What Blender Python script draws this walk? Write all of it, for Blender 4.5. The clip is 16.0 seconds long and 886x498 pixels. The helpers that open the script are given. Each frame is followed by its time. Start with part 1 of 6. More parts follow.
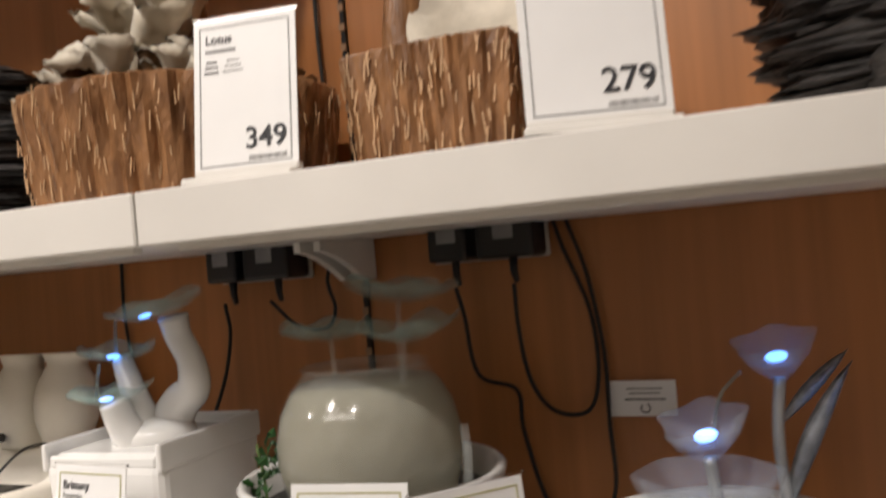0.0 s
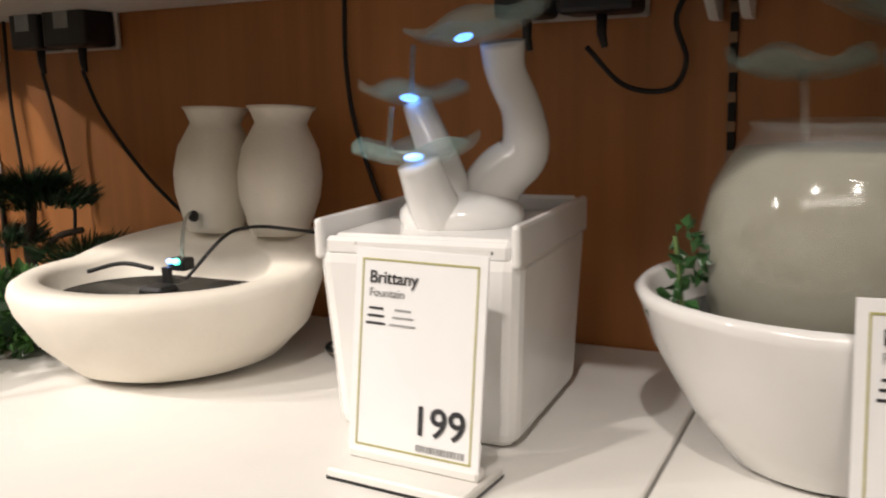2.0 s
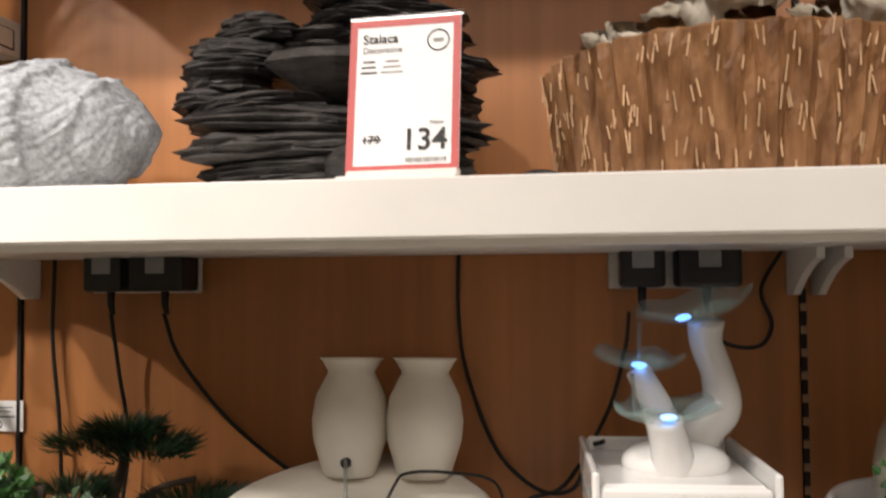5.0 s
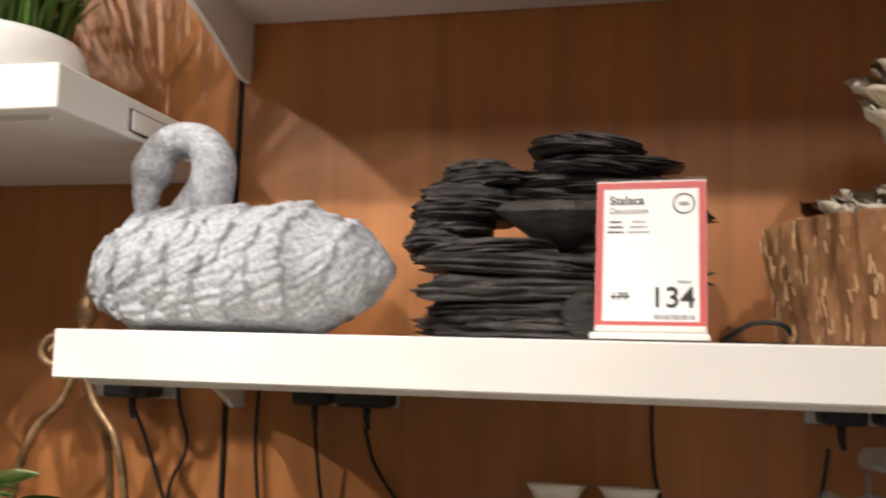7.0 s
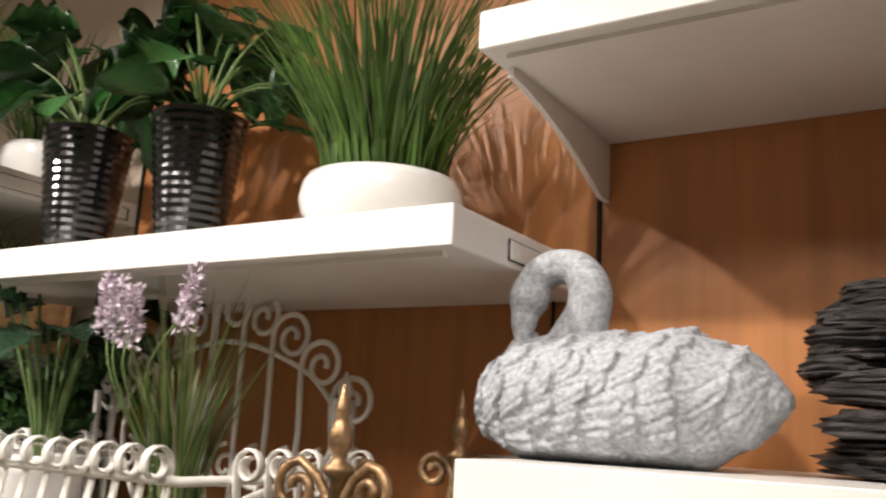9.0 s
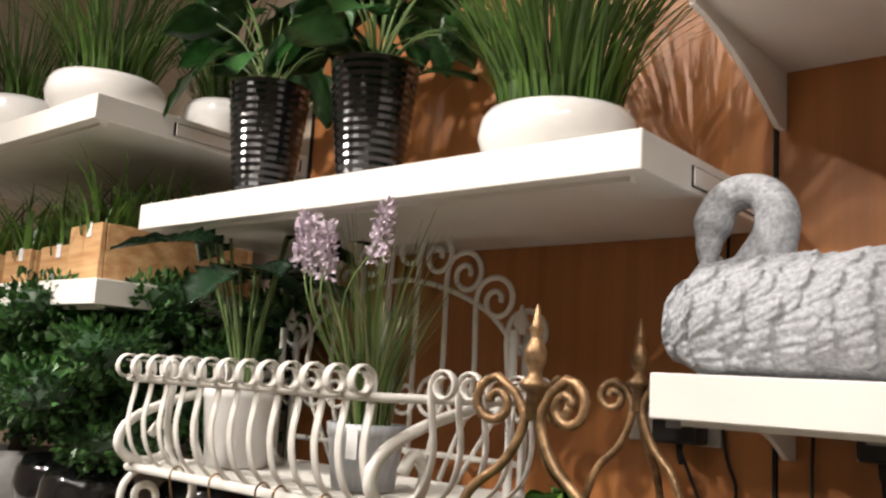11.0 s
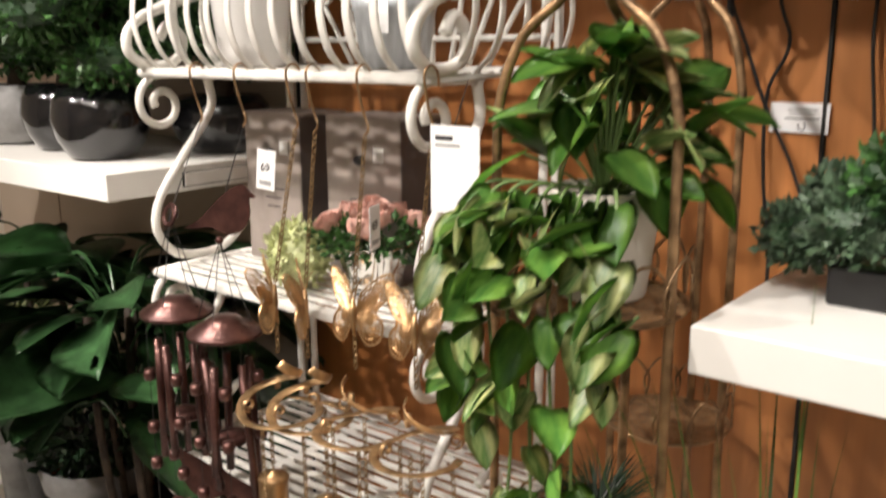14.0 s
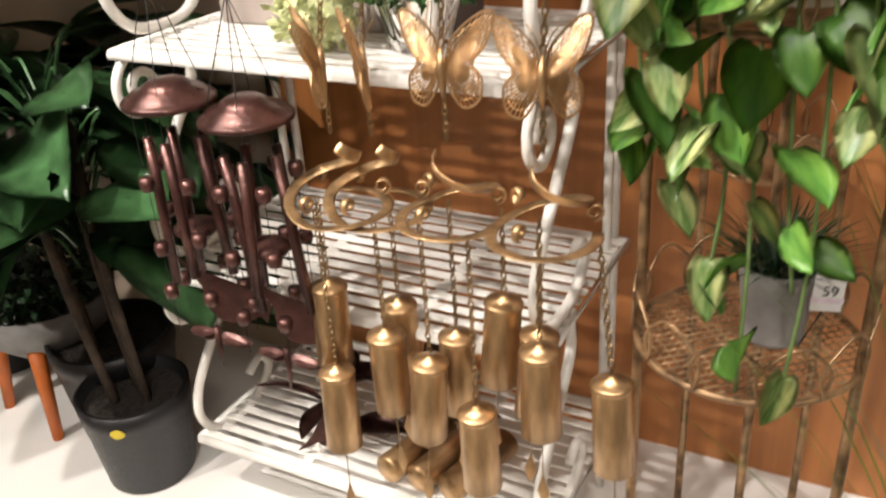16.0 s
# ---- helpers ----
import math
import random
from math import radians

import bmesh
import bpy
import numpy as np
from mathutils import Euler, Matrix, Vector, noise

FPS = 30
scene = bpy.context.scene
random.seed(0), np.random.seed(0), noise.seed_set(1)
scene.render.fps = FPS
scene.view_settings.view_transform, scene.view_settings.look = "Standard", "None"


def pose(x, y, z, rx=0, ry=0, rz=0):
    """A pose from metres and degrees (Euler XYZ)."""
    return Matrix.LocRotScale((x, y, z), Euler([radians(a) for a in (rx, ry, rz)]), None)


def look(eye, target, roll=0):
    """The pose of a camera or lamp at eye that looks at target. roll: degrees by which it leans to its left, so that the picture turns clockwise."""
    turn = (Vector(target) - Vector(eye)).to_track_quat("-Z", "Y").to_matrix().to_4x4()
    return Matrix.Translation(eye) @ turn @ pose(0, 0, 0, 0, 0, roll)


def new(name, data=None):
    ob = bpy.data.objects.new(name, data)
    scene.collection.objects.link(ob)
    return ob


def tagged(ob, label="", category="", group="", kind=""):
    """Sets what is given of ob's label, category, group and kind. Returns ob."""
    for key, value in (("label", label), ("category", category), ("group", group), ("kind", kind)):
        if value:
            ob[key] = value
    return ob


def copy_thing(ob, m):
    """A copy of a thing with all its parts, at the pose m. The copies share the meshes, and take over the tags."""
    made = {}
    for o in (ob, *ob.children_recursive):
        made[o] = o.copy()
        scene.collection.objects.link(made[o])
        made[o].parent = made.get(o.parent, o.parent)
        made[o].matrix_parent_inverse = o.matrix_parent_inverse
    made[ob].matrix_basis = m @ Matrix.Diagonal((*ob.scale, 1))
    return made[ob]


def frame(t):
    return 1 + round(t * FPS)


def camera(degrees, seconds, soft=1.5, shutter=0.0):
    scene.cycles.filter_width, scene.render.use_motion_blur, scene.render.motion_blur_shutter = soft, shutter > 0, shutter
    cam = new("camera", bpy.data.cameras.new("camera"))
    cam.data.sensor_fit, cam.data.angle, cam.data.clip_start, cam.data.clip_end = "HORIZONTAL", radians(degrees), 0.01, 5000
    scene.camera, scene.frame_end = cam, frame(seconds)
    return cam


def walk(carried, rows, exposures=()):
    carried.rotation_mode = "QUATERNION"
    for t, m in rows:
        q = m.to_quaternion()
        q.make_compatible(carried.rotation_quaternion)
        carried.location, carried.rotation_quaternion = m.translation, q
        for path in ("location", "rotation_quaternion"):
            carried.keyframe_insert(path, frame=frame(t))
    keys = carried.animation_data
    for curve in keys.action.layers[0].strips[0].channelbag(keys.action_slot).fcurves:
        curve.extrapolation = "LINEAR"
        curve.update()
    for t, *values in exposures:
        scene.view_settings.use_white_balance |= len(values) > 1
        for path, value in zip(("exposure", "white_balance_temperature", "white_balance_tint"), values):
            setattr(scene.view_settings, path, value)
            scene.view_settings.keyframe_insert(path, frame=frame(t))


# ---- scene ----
cam = camera(53.5, 16.0, soft=2.1, shutter=0.5)
PATH = [
    (0, (0.183, -0.988, 1.312), (-0.628, 0.844, 1.332), -4.9),
    (0.5, (0.105, -0.924, 1.28), (-0.778, 0.869, 1.149), -4.6),
    (1, (-0.052, -0.875, 1.253), (-0.967, 0.877, 0.948), -1.7),
    (1.5, (-0.184, -0.842, 1.241), (-1.085, 0.914, 0.916), -1.3),
    (2, (-0.251, -0.829, 1.232), (-1.12, 0.941, 0.893), -1.3),
    (2.5, (-0.324, -0.829, 1.25), (-1.172, 0.952, 0.916), -1.7),
    (3, (-0.423, -0.857, 1.256), (-1.22, 0.951, 0.944), -1.6),
    (3.5, (-0.528, -0.919, 1.252), (-1.14, 0.964, 0.966), -2.1),
    (4, (-0.568, -0.98, 1.263), (-0.951, 0.979, 1.129), -2.0),
    (6.5, (-0.748, -1.13, 1.373), (-1.011, 0.845, 1.55), 0.0),
    (7, (-0.784, -1.15, 1.383), (-1.214, 0.791, 1.603), 1.4),
    (7.5, (-0.809, -1.161, 1.387), (-1.301, 0.76, 1.65), 2.1),
    (8, (-0.841, -1.169, 1.398), (-1.555, 0.678, 1.682), 3.3),
    (8.5, (-0.873, -1.169, 1.418), (-1.78, 0.574, 1.793), 2.7),
    (9, (-0.869, -1.172, 1.419), (-1.917, 0.483, 1.82), 3.1),
    (11.5, (-0.917, -1.248, 1.337), (-2.241, 0.232, 1.571), 3.7),
    (12, (-0.93, -1.242, 1.306), (-2.248, 0.261, 1.367), 3.7),
    (12.5, (-0.938, -1.238, 1.283), (-2.231, 0.284, 1.169), 2.3),
    (13, (-0.953, -1.236, 1.269), (-2.226, 0.289, 1.039), 1.7),
    (13.5, (-0.962, -1.244, 1.253), (-2.219, 0.28, 0.941), 1.3),
    (14, (-1.004, -1.229, 1.235), (-2.227, 0.29, 0.789), -0.3),
    (14.5, (-1.107, -1.214, 1.191), (-2.3, 0.267, 0.571), -3.7),
    (15, (-1.204, -1.195, 1.181), (-2.319, 0.278, 0.415), -4.2),
    (15.5, (-1.27, -1.192, 1.162), (-2.267, 0.336, 0.343), -2.9),
    (16, (-1.367, -1.21, 1.144), (-2.224, 0.346, 0.226), -3.8),
]
walk(cam, [(t, look(eye, target, roll)) for t, eye, target, roll in PATH],
     exposures=((0, -0.05), (2.0, -0.1), (3.5, -0.2), (4.2, -0.1), (9.0, -0.15), (11.5, -0.3), (12.0, -0.3), (13.0, -0.1), (14.0, 0.1), (15.0, 0.3), (16.0, 0.3)))


# ---- world and light: shop ceiling spots and an added fill over a closed room ----
world = bpy.data.worlds.new("shop_air")
scene.world = world
world.use_nodes = True
world.node_tree.nodes["Background"].inputs[0].default_value = (1.0, 0.9, 0.78, 1)
world.node_tree.nodes["Background"].inputs[1].default_value = 0.03


def spot(x, y, z, tx, ty, tz, watts, size, colour, angle=70, soft_edge=0.5):
    lamp = bpy.data.lights.new("ceiling_spot", "SPOT")
    lamp.energy, lamp.shadow_soft_size, lamp.color = watts, size, colour
    lamp.spot_size, lamp.spot_blend = radians(angle), soft_edge
    ob = new("ceiling_spot", lamp)
    ob.matrix_world = look((x, y, z), (tx, ty, tz))
    return ob


WARM = (1.0, 0.915, 0.845)
SPOTS = [
    spot(-3.3, -1.9, 2.85, -1.5, -0.2, 0.85, 190, 0.035, WARM, 42, 0.7),
    spot(-2.3, -1.75, 2.85, -2.15, -0.25, 0.75, 175, 0.035, WARM, 78),
    # Extra spot, no fixture seen: added to brighten the left deck and plants.
    spot(-3.1, -2.3, 2.85, -2.55, -0.45, 0.35, 200, 0.035, WARM, 42, 0.7),
    spot(-1.25, -1.75, 2.85, -1.2, -0.2, 1.1, 82, 0.035, WARM, 78),
    spot(-0.1, -1.8, 2.85, -0.2, -0.2, 1.2, 84, 0.035, WARM, 78),
]
# Added area light without a seen fixture, lifts the room's general fill.
fill_lamp = bpy.data.lights.new("ceiling_panel", "AREA")
fill_lamp.energy, fill_lamp.shape, fill_lamp.size, fill_lamp.size_y = 38, "RECTANGLE", 2.4, 0.6
fill_lamp.color = (1.0, 0.92, 0.85)
new("ceiling_panel", fill_lamp).matrix_world = look((-1.0, -2.6, 2.93), (-1.0, -2.55, 0))


# ---- materials ----
def mat(name, col, rough=0.5, metal=0.0, var=0.15, scale=25.0, bump=0.1, bump_scale=120.0, per_object=0.0, island=0.0,
        stretch=(1, 1, 1), col2=None, coat=0.0, translucent=0.0, distance=0.004):
    m = bpy.data.materials.new(name)
    m.use_nodes = True
    nt = m.node_tree
    bsdf = nt.nodes["Principled BSDF"]
    tc = nt.nodes.new("ShaderNodeTexCoord")
    mp = nt.nodes.new("ShaderNodeMapping")
    mp.inputs["Scale"].default_value = stretch
    nt.links.new(tc.outputs["Object"], mp.inputs["Vector"])
    big, fine = nt.nodes.new("ShaderNodeTexNoise"), nt.nodes.new("ShaderNodeTexNoise")
    big.inputs["Scale"].default_value, fine.inputs["Scale"].default_value = scale, bump_scale
    big.inputs["Detail"].default_value, fine.inputs["Detail"].default_value = 4, 3
    for n in (big, fine):
        nt.links.new(mp.outputs[0], n.inputs["Vector"])
    ramp = nt.nodes.new("ShaderNodeValToRGB")
    c2 = col2 or tuple(c * (1 - 2 * var) for c in col)
    ramp.color_ramp.elements[0].position, ramp.color_ramp.elements[1].position = 0.32, 0.68
    ramp.color_ramp.elements[0].color = (*c2, 1)
    ramp.color_ramp.elements[1].color = (*[min(1, c * (1 + 0.4 * var)) for c in col], 1)
    nt.links.new(big.outputs["Fac"], ramp.inputs[0])
    out = ramp.outputs[0]
    if per_object or island:
        src = nt.nodes.new("ShaderNodeObjectInfo").outputs["Random"] if per_object else nt.nodes.new("ShaderNodeNewGeometry").outputs["Random Per Island"]
        amount = per_object or island
        mr = nt.nodes.new("ShaderNodeMapRange")
        mr.inputs["To Min"].default_value, mr.inputs["To Max"].default_value = 1 - amount, 1 + amount
        nt.links.new(src, mr.inputs[0])
        hs = nt.nodes.new("ShaderNodeHueSaturation")
        nt.links.new(mr.outputs[0], hs.inputs["Value"])
        nt.links.new(out, hs.inputs["Color"])
        out = hs.outputs[0]
    nt.links.new(out, bsdf.inputs["Base Color"])
    rr = nt.nodes.new("ShaderNodeMapRange")
    rr.inputs["To Min"].default_value, rr.inputs["To Max"].default_value = max(0.02, rough - 0.08), min(1, rough + 0.1)
    nt.links.new(fine.outputs["Fac"], rr.inputs[0])
    nt.links.new(rr.outputs[0], bsdf.inputs["Roughness"])
    bsdf.inputs["Metallic"].default_value = metal
    bsdf.inputs["Coat Weight"].default_value = coat
    if bump:
        b = nt.nodes.new("ShaderNodeBump")
        b.inputs["Strength"].default_value, b.inputs["Distance"].default_value = bump, distance
        nt.links.new(fine.outputs["Fac"], b.inputs["Height"])
        nt.links.new(b.outputs[0], bsdf.inputs["Normal"])
    if translucent:
        tl, mix = nt.nodes.new("ShaderNodeBsdfTranslucent"), nt.nodes.new("ShaderNodeMixShader")
        mix.inputs[0].default_value = translucent
        nt.links.new(out, tl.inputs["Color"])
        nt.links.new(bsdf.outputs[0], mix.inputs[1])
        nt.links.new(tl.outputs[0], mix.inputs[2])
        nt.links.new(mix.outputs[0], nt.nodes["Material Output"].inputs["Surface"])
    return m


def glass(name, col, rough=0.05, ior=1.45, alpha=1.0):
    m = bpy.data.materials.new(name)
    m.use_nodes = True
    b = m.node_tree.nodes["Principled BSDF"]
    b.inputs["Base Color"].default_value = (*col, 1)
    b.inputs["Transmission Weight"].default_value = 1
    b.inputs["Roughness"].default_value = rough
    b.inputs["IOR"].default_value = ior
    b.inputs["Alpha"].default_value = alpha
    return m


def sheer(name, col, alpha, rough):
    """Thin frosted glass that lets part of the light straight through."""
    m = mat(name, col, rough, var=0.12, scale=40, bump=0.3, bump_scale=60, coat=0.6)
    m.node_tree.nodes["Principled BSDF"].inputs["Alpha"].default_value = alpha
    return m


def glow(name, col, strength):
    m = bpy.data.materials.new(name)
    m.use_nodes = True
    b = m.node_tree.nodes["Principled BSDF"]
    b.inputs["Emission Color"].default_value = (*col, 1)
    b.inputs["Emission Strength"].default_value = strength
    return m


WOOD = mat("wood_laminate", (0.43, 0.172, 0.054), 0.42, var=0.10, scale=3.0, stretch=(14, 14, 0.4), bump=0.04, bump_scale=40)
CREAM = mat("cream_panel", (0.55, 0.45, 0.35), 0.6, var=0.05, scale=3, bump=0.05)
WHITE = mat("white_laminate", (0.80, 0.78, 0.74), 0.35, var=0.03, scale=8, bump=0.03, bump_scale=300)
GAP = mat("dark_slot", (0.01, 0.009, 0.008), 0.7, bump=0)
ALU = mat("painted_upright", (0.34, 0.2, 0.11), 0.5, bump=0.03)
FLOOR = mat("floor_tile", (0.42, 0.38, 0.33), 0.3, var=0.1, scale=2, bump=0.03)
PLASTER = mat("wall_paint", (0.7, 0.63, 0.54), 0.8, var=0.04, scale=2, bump=0.1)
CERAMIC = mat("glazed_white_ceramic", (0.82, 0.81, 0.79), 0.14, var=0.03, scale=12, bump=0.05, bump_scale=30, coat=0.4)
BISQUE = mat("matt_cream_stoneware", (0.80, 0.75, 0.66), 0.6, var=0.04, scale=14, bump=0.12, bump_scale=180)
BLACK = mat("black_plastic", (0.012, 0.012, 0.013), 0.42, var=0.2, bump=0.05)
CABLE = mat("black_cable", (0.01, 0.01, 0.01), 0.5, bump=0)
STEEL = mat("socket_steel", (0.62, 0.6, 0.56), 0.35, metal=0.6, bump=0.05)
SLATE = mat("dark_slate_resin", (0.065, 0.058, 0.055), 0.5, var=0.4, scale=35, stretch=(1, 1, 6), bump=0.9, bump_scale=90, per_object=0.3, distance=0.008)
SWANM = mat("grey_cast_stone", (0.43, 0.45, 0.48), 0.85, var=0.2, scale=160, bump=0.5, bump_scale=260, distance=0.003)
BARK = mat("gilded_bark_resin", (0.30, 0.15, 0.065), 0.42, var=0.35, scale=60, stretch=(1, 1, 0.3), bump=0.9, bump_scale=70, distance=0.006, col2=(0.13, 0.055, 0.02))
FLECK = mat("gold_fleck", (0.60, 0.38, 0.21), 0.5, metal=0.2, var=0.2, bump=0.2)
PETAL = mat("ivory_petal", (0.62, 0.56, 0.46), 0.5, var=0.12, scale=30, bump=0.2, bump_scale=120)
PETALB = mat("bronze_petal", (0.22, 0.11, 0.045), 0.4, var=0.25, scale=50, bump=0.5)
GLASSG = sheer("frosted_green_glass", (0.38, 0.58, 0.54), 0.24, 0.10)
GLASSC = sheer("clear_glass", (0.9, 0.95, 0.93), 0.16, 0.04)
GLASSF = sheer("crystal_flower_glass", (0.55, 0.62, 0.74), 0.19, 0.06)
WATER = sheer("water", (0.28, 0.31, 0.28), 0.45, 0.04)
# Near-black tint paints the dark reflection on the vase bowl's water.
POOL = sheer("pool_with_dark_reflection", (0.09, 0.092, 0.08), 0.75, 0.04)
MURK = mat("cloudy_water", (0.44, 0.405, 0.285), 0.12, var=0.04, scale=6, bump=0.02, bump_scale=20, coat=0.5, translucent=0.45)
LEDB = glow("blue_led", (0.10, 0.32, 1.0), 5.0)
LEDG = glow("green_led", (0.05, 0.8, 0.55), 5.0)
LEDW = glow("white_led", (0.6, 0.75, 1.0), 8.0)
PAPER = mat("white_card", (0.83, 0.83, 0.83), 0.4, var=0.01, bump=0)
INK = mat("dark_ink", (0.025, 0.025, 0.03), 0.6, bump=0)
GREYINK = mat("grey_ink", (0.33, 0.33, 0.33), 0.6, bump=0)
RED = mat("red_border_print", (0.52, 0.09, 0.085), 0.45, var=0.04, bump=0)
OLIVE = mat("olive_border_print", (0.42, 0.40, 0.16), 0.45, var=0.04, bump=0)
ACRYL = glass("acrylic", (0.98, 0.98, 0.98), 0.03)
IRON = mat("white_painted_iron", (0.78, 0.76, 0.71), 0.4, var=0.06, scale=30, bump=0.25, bump_scale=90)
GOLD = mat("antique_gold_iron", (0.40, 0.25, 0.13), 0.4, metal=0.65, var=0.35, scale=40, bump=0.35, bump_scale=150)
BRASS = mat("brushed_brass", (0.60, 0.39, 0.20), 0.36, metal=0.85, var=0.3, scale=40, stretch=(1, 1, 0.25), bump=0.25, bump_scale=90)
COPPER = mat("dark_copper", (0.11, 0.05, 0.042), 0.3, metal=0.65, var=0.3, scale=30, bump=0.2)
CHAIN = mat("chain_brass", (0.30, 0.2, 0.1), 0.35, metal=0.85, bump=0)
BLADE = mat("grass_blade", (0.10, 0.20, 0.035), 0.45, var=0.3, scale=8, bump=0, island=0.45, translucent=0.2)
DRYBL = mat("dry_grass", (0.21, 0.25, 0.10), 0.5, var=0.25, scale=8, bump=0, island=0.4, translucent=0.15)
LEAFD = mat("dark_leaf", (0.05, 0.125, 0.045), 0.3, var=0.35, scale=18, bump=0.15, bump_scale=60, per_object=0.45, translucent=0.12)
LEAFM = mat("mid_leaf", (0.05, 0.15, 0.04), 0.35, var=0.3, scale=20, bump=0.15, bump_scale=60, per_object=0.35, translucent=0.15)
POTHOS = mat("variegated_pothos_leaf", (0.21, 0.38, 0.07), 0.32, var=0.35, scale=30, stretch=(1.6, 0.45, 1), bump=0.2, bump_scale=50, per_object=0.35, translucent=0.2, col2=(0.06, 0.19, 0.035))
POTHOSV = mat("pale_streaked_leaf", (0.58, 0.60, 0.28), 0.32, var=0.3, scale=36, stretch=(1.8, 0.4, 1), bump=0.2, bump_scale=50, per_object=0.25, translucent=0.2, col2=(0.07, 0.20, 0.04))
FINE = mat("fine_foliage", (0.05, 0.14, 0.03), 0.45, var=0.3, scale=20, bump=0, island=0.5, translucent=0.1)
# Own colour of the dark plants; in bonsai cushions, painted shade between leaves.
FINED = mat("dark_foliage_and_shade", (0.018, 0.05, 0.018), 0.5, var=0.3, scale=20, bump=0, island=0.5)
FINEG = mat("grey_green_foliage", (0.09, 0.15, 0.085), 0.5, var=0.3, scale=20, bump=0, island=0.45)
TWIG = mat("brown_stem", (0.065, 0.045, 0.03), 0.8, var=0.3, scale=40, bump=0.5)
STEMG = mat("green_stem", (0.14, 0.22, 0.07), 0.5, bump=0.1)
SOIL = mat("potting_soil", (0.03, 0.022, 0.016), 0.95, var=0.4, scale=90, bump=1.0, bump_scale=140, distance=0.01)
GLOSSB = mat("gloss_black_ceramic", (0.008, 0.008, 0.009), 0.14, bump=0.02, coat=0.5)
GREYP = mat("grey_cement_pot", (0.30, 0.295, 0.29), 0.7, var=0.15, scale=25, bump=0.3)
GALV = mat("galvanised_pot", (0.5, 0.53, 0.56), 0.4, metal=0.4, var=0.15, scale=14, stretch=(6, 6, 1), bump=0.1)
PINE = mat("pine_board", (0.62, 0.40, 0.20), 0.55, var=0.2, scale=6, stretch=(1, 6, 10), bump=0.15, bump_scale=60, per_object=0.12, col2=(0.45, 0.22, 0.085))
CARTON = mat("printed_grey_carton", (0.33, 0.28, 0.25), 0.6, var=0.12, scale=14, bump=0.03)
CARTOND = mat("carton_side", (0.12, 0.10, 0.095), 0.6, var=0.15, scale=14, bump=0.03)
ROSE = mat("pink_rose", (0.80, 0.50, 0.42), 0.6, var=0.12, scale=60, bump=0.2, island=0.18, translucent=0.15)
HYDR = mat("green_hydrangea", (0.62, 0.66, 0.36), 0.6, var=0.15, scale=60, bump=0.2, island=0.25, translucent=0.15)
LAV = mat("lavender_bloom", (0.74, 0.64, 0.73), 0.6, var=0.15, scale=60, bump=0.2, island=0.2)
CHROME = mat("chrome_pot", (0.75, 0.74, 0.72), 0.08, metal=1.0, var=0.05, bump=0)
ORANGE = mat("orange_painted_wood", (0.62, 0.16, 0.03), 0.45, var=0.08, bump=0.1)
DRYLEAF = mat("cream_striped_leaf", (0.55, 0.47, 0.33), 0.5, var=0.3, scale=20, bump=0.1, per_object=0.2)
YELLOW = mat("yellow_print", (0.7, 0.55, 0.05), 0.5, bump=0)


# ---- mesh helpers ----
def done(name, bm, material, smooth=False):
    me = bpy.data.meshes.new(name)
    bmesh.ops.recalc_face_normals(bm, faces=bm.faces)
    if smooth:
        for f in bm.faces:
            f.smooth = True
    bm.to_mesh(me)
    bm.free()
    me.materials.append(material)
    return me


def part(name, bm, material, parent, label="", smooth=False, m=None):
    ob = new(name, bm if isinstance(bm, bpy.types.Mesh) else done(name, bm, material, smooth))
    ob.parent = parent
    if m is not None:
        ob.matrix_basis = m
    return tagged(ob, label) if label else ob


def thing(name, label, category, m=None, group="", kind=""):
    ob = new(name)
    ob.empty_display_size = 0.05
    if m is not None:
        ob.matrix_basis = m
    return tagged(ob, label, category, group, kind)


def box(sx, sy, sz, x=0, y=0, z=0, bevel=0.0, bm=None, seg=1, taper=1.0):
    bm = bm or bmesh.new()
    vs = bmesh.ops.create_cube(bm, size=1)["verts"]
    for v in vs:
        k = taper if v.co.z < 0 else 1.0
        v.co = Vector((x + v.co.x * sx * k, y + v.co.y * sy * k, z + v.co.z * sz))
    if bevel:
        es = list({e for v in vs for e in v.link_edges})
        bmesh.ops.bevel(bm, geom=es, offset=bevel, segments=seg, affect="EDGES", profile=0.5)
    return bm


def lathe(profile, n=32, bm=None, x=0, y=0, z=0, sx=1.0, sy=1.0, wave=None):
    """A turned shape; wave(angle, row) scales the radius."""
    bm = bm or bmesh.new()
    rings = []
    for row, (r, h) in enumerate(profile):
        ring = []
        for i in range(n):
            a = 2 * math.pi * i / n
            k = wave(a, row) if wave else 1.0
            ring.append(bm.verts.new((x + r * k * sx * math.cos(a), y + r * k * sy * math.sin(a), z + h)))
        rings.append(ring)
    for a, b in zip(rings, rings[1:]):
        for i in range(n):
            bm.faces.new((a[i], a[(i + 1) % n], b[(i + 1) % n], b[i]))
    for ring, (r, h) in ((rings[0], profile[0]), (rings[-1], profile[-1])):
        if r > 1e-5:
            bm.faces.new(ring)
    bmesh.ops.remove_doubles(bm, verts=bm.verts, dist=1e-6)
    return bm


def spline(points, per=8):
    """A smooth line through the points."""
    p = [Vector(q) for q in points]
    p = [p[0] * 2 - p[1]] + p + [p[-1] * 2 - p[-2]]
    line = []
    for a, b, c, d in zip(p, p[1:], p[2:], p[3:]):
        for i in range(per):
            t = i / per
            line.append(0.5 * (2 * b + (c - a) * t + (2 * a - 5 * b + 4 * c - d) * t * t + (3 * b - a - 3 * c + d) * t ** 3))
    return line + [p[-2].copy()]


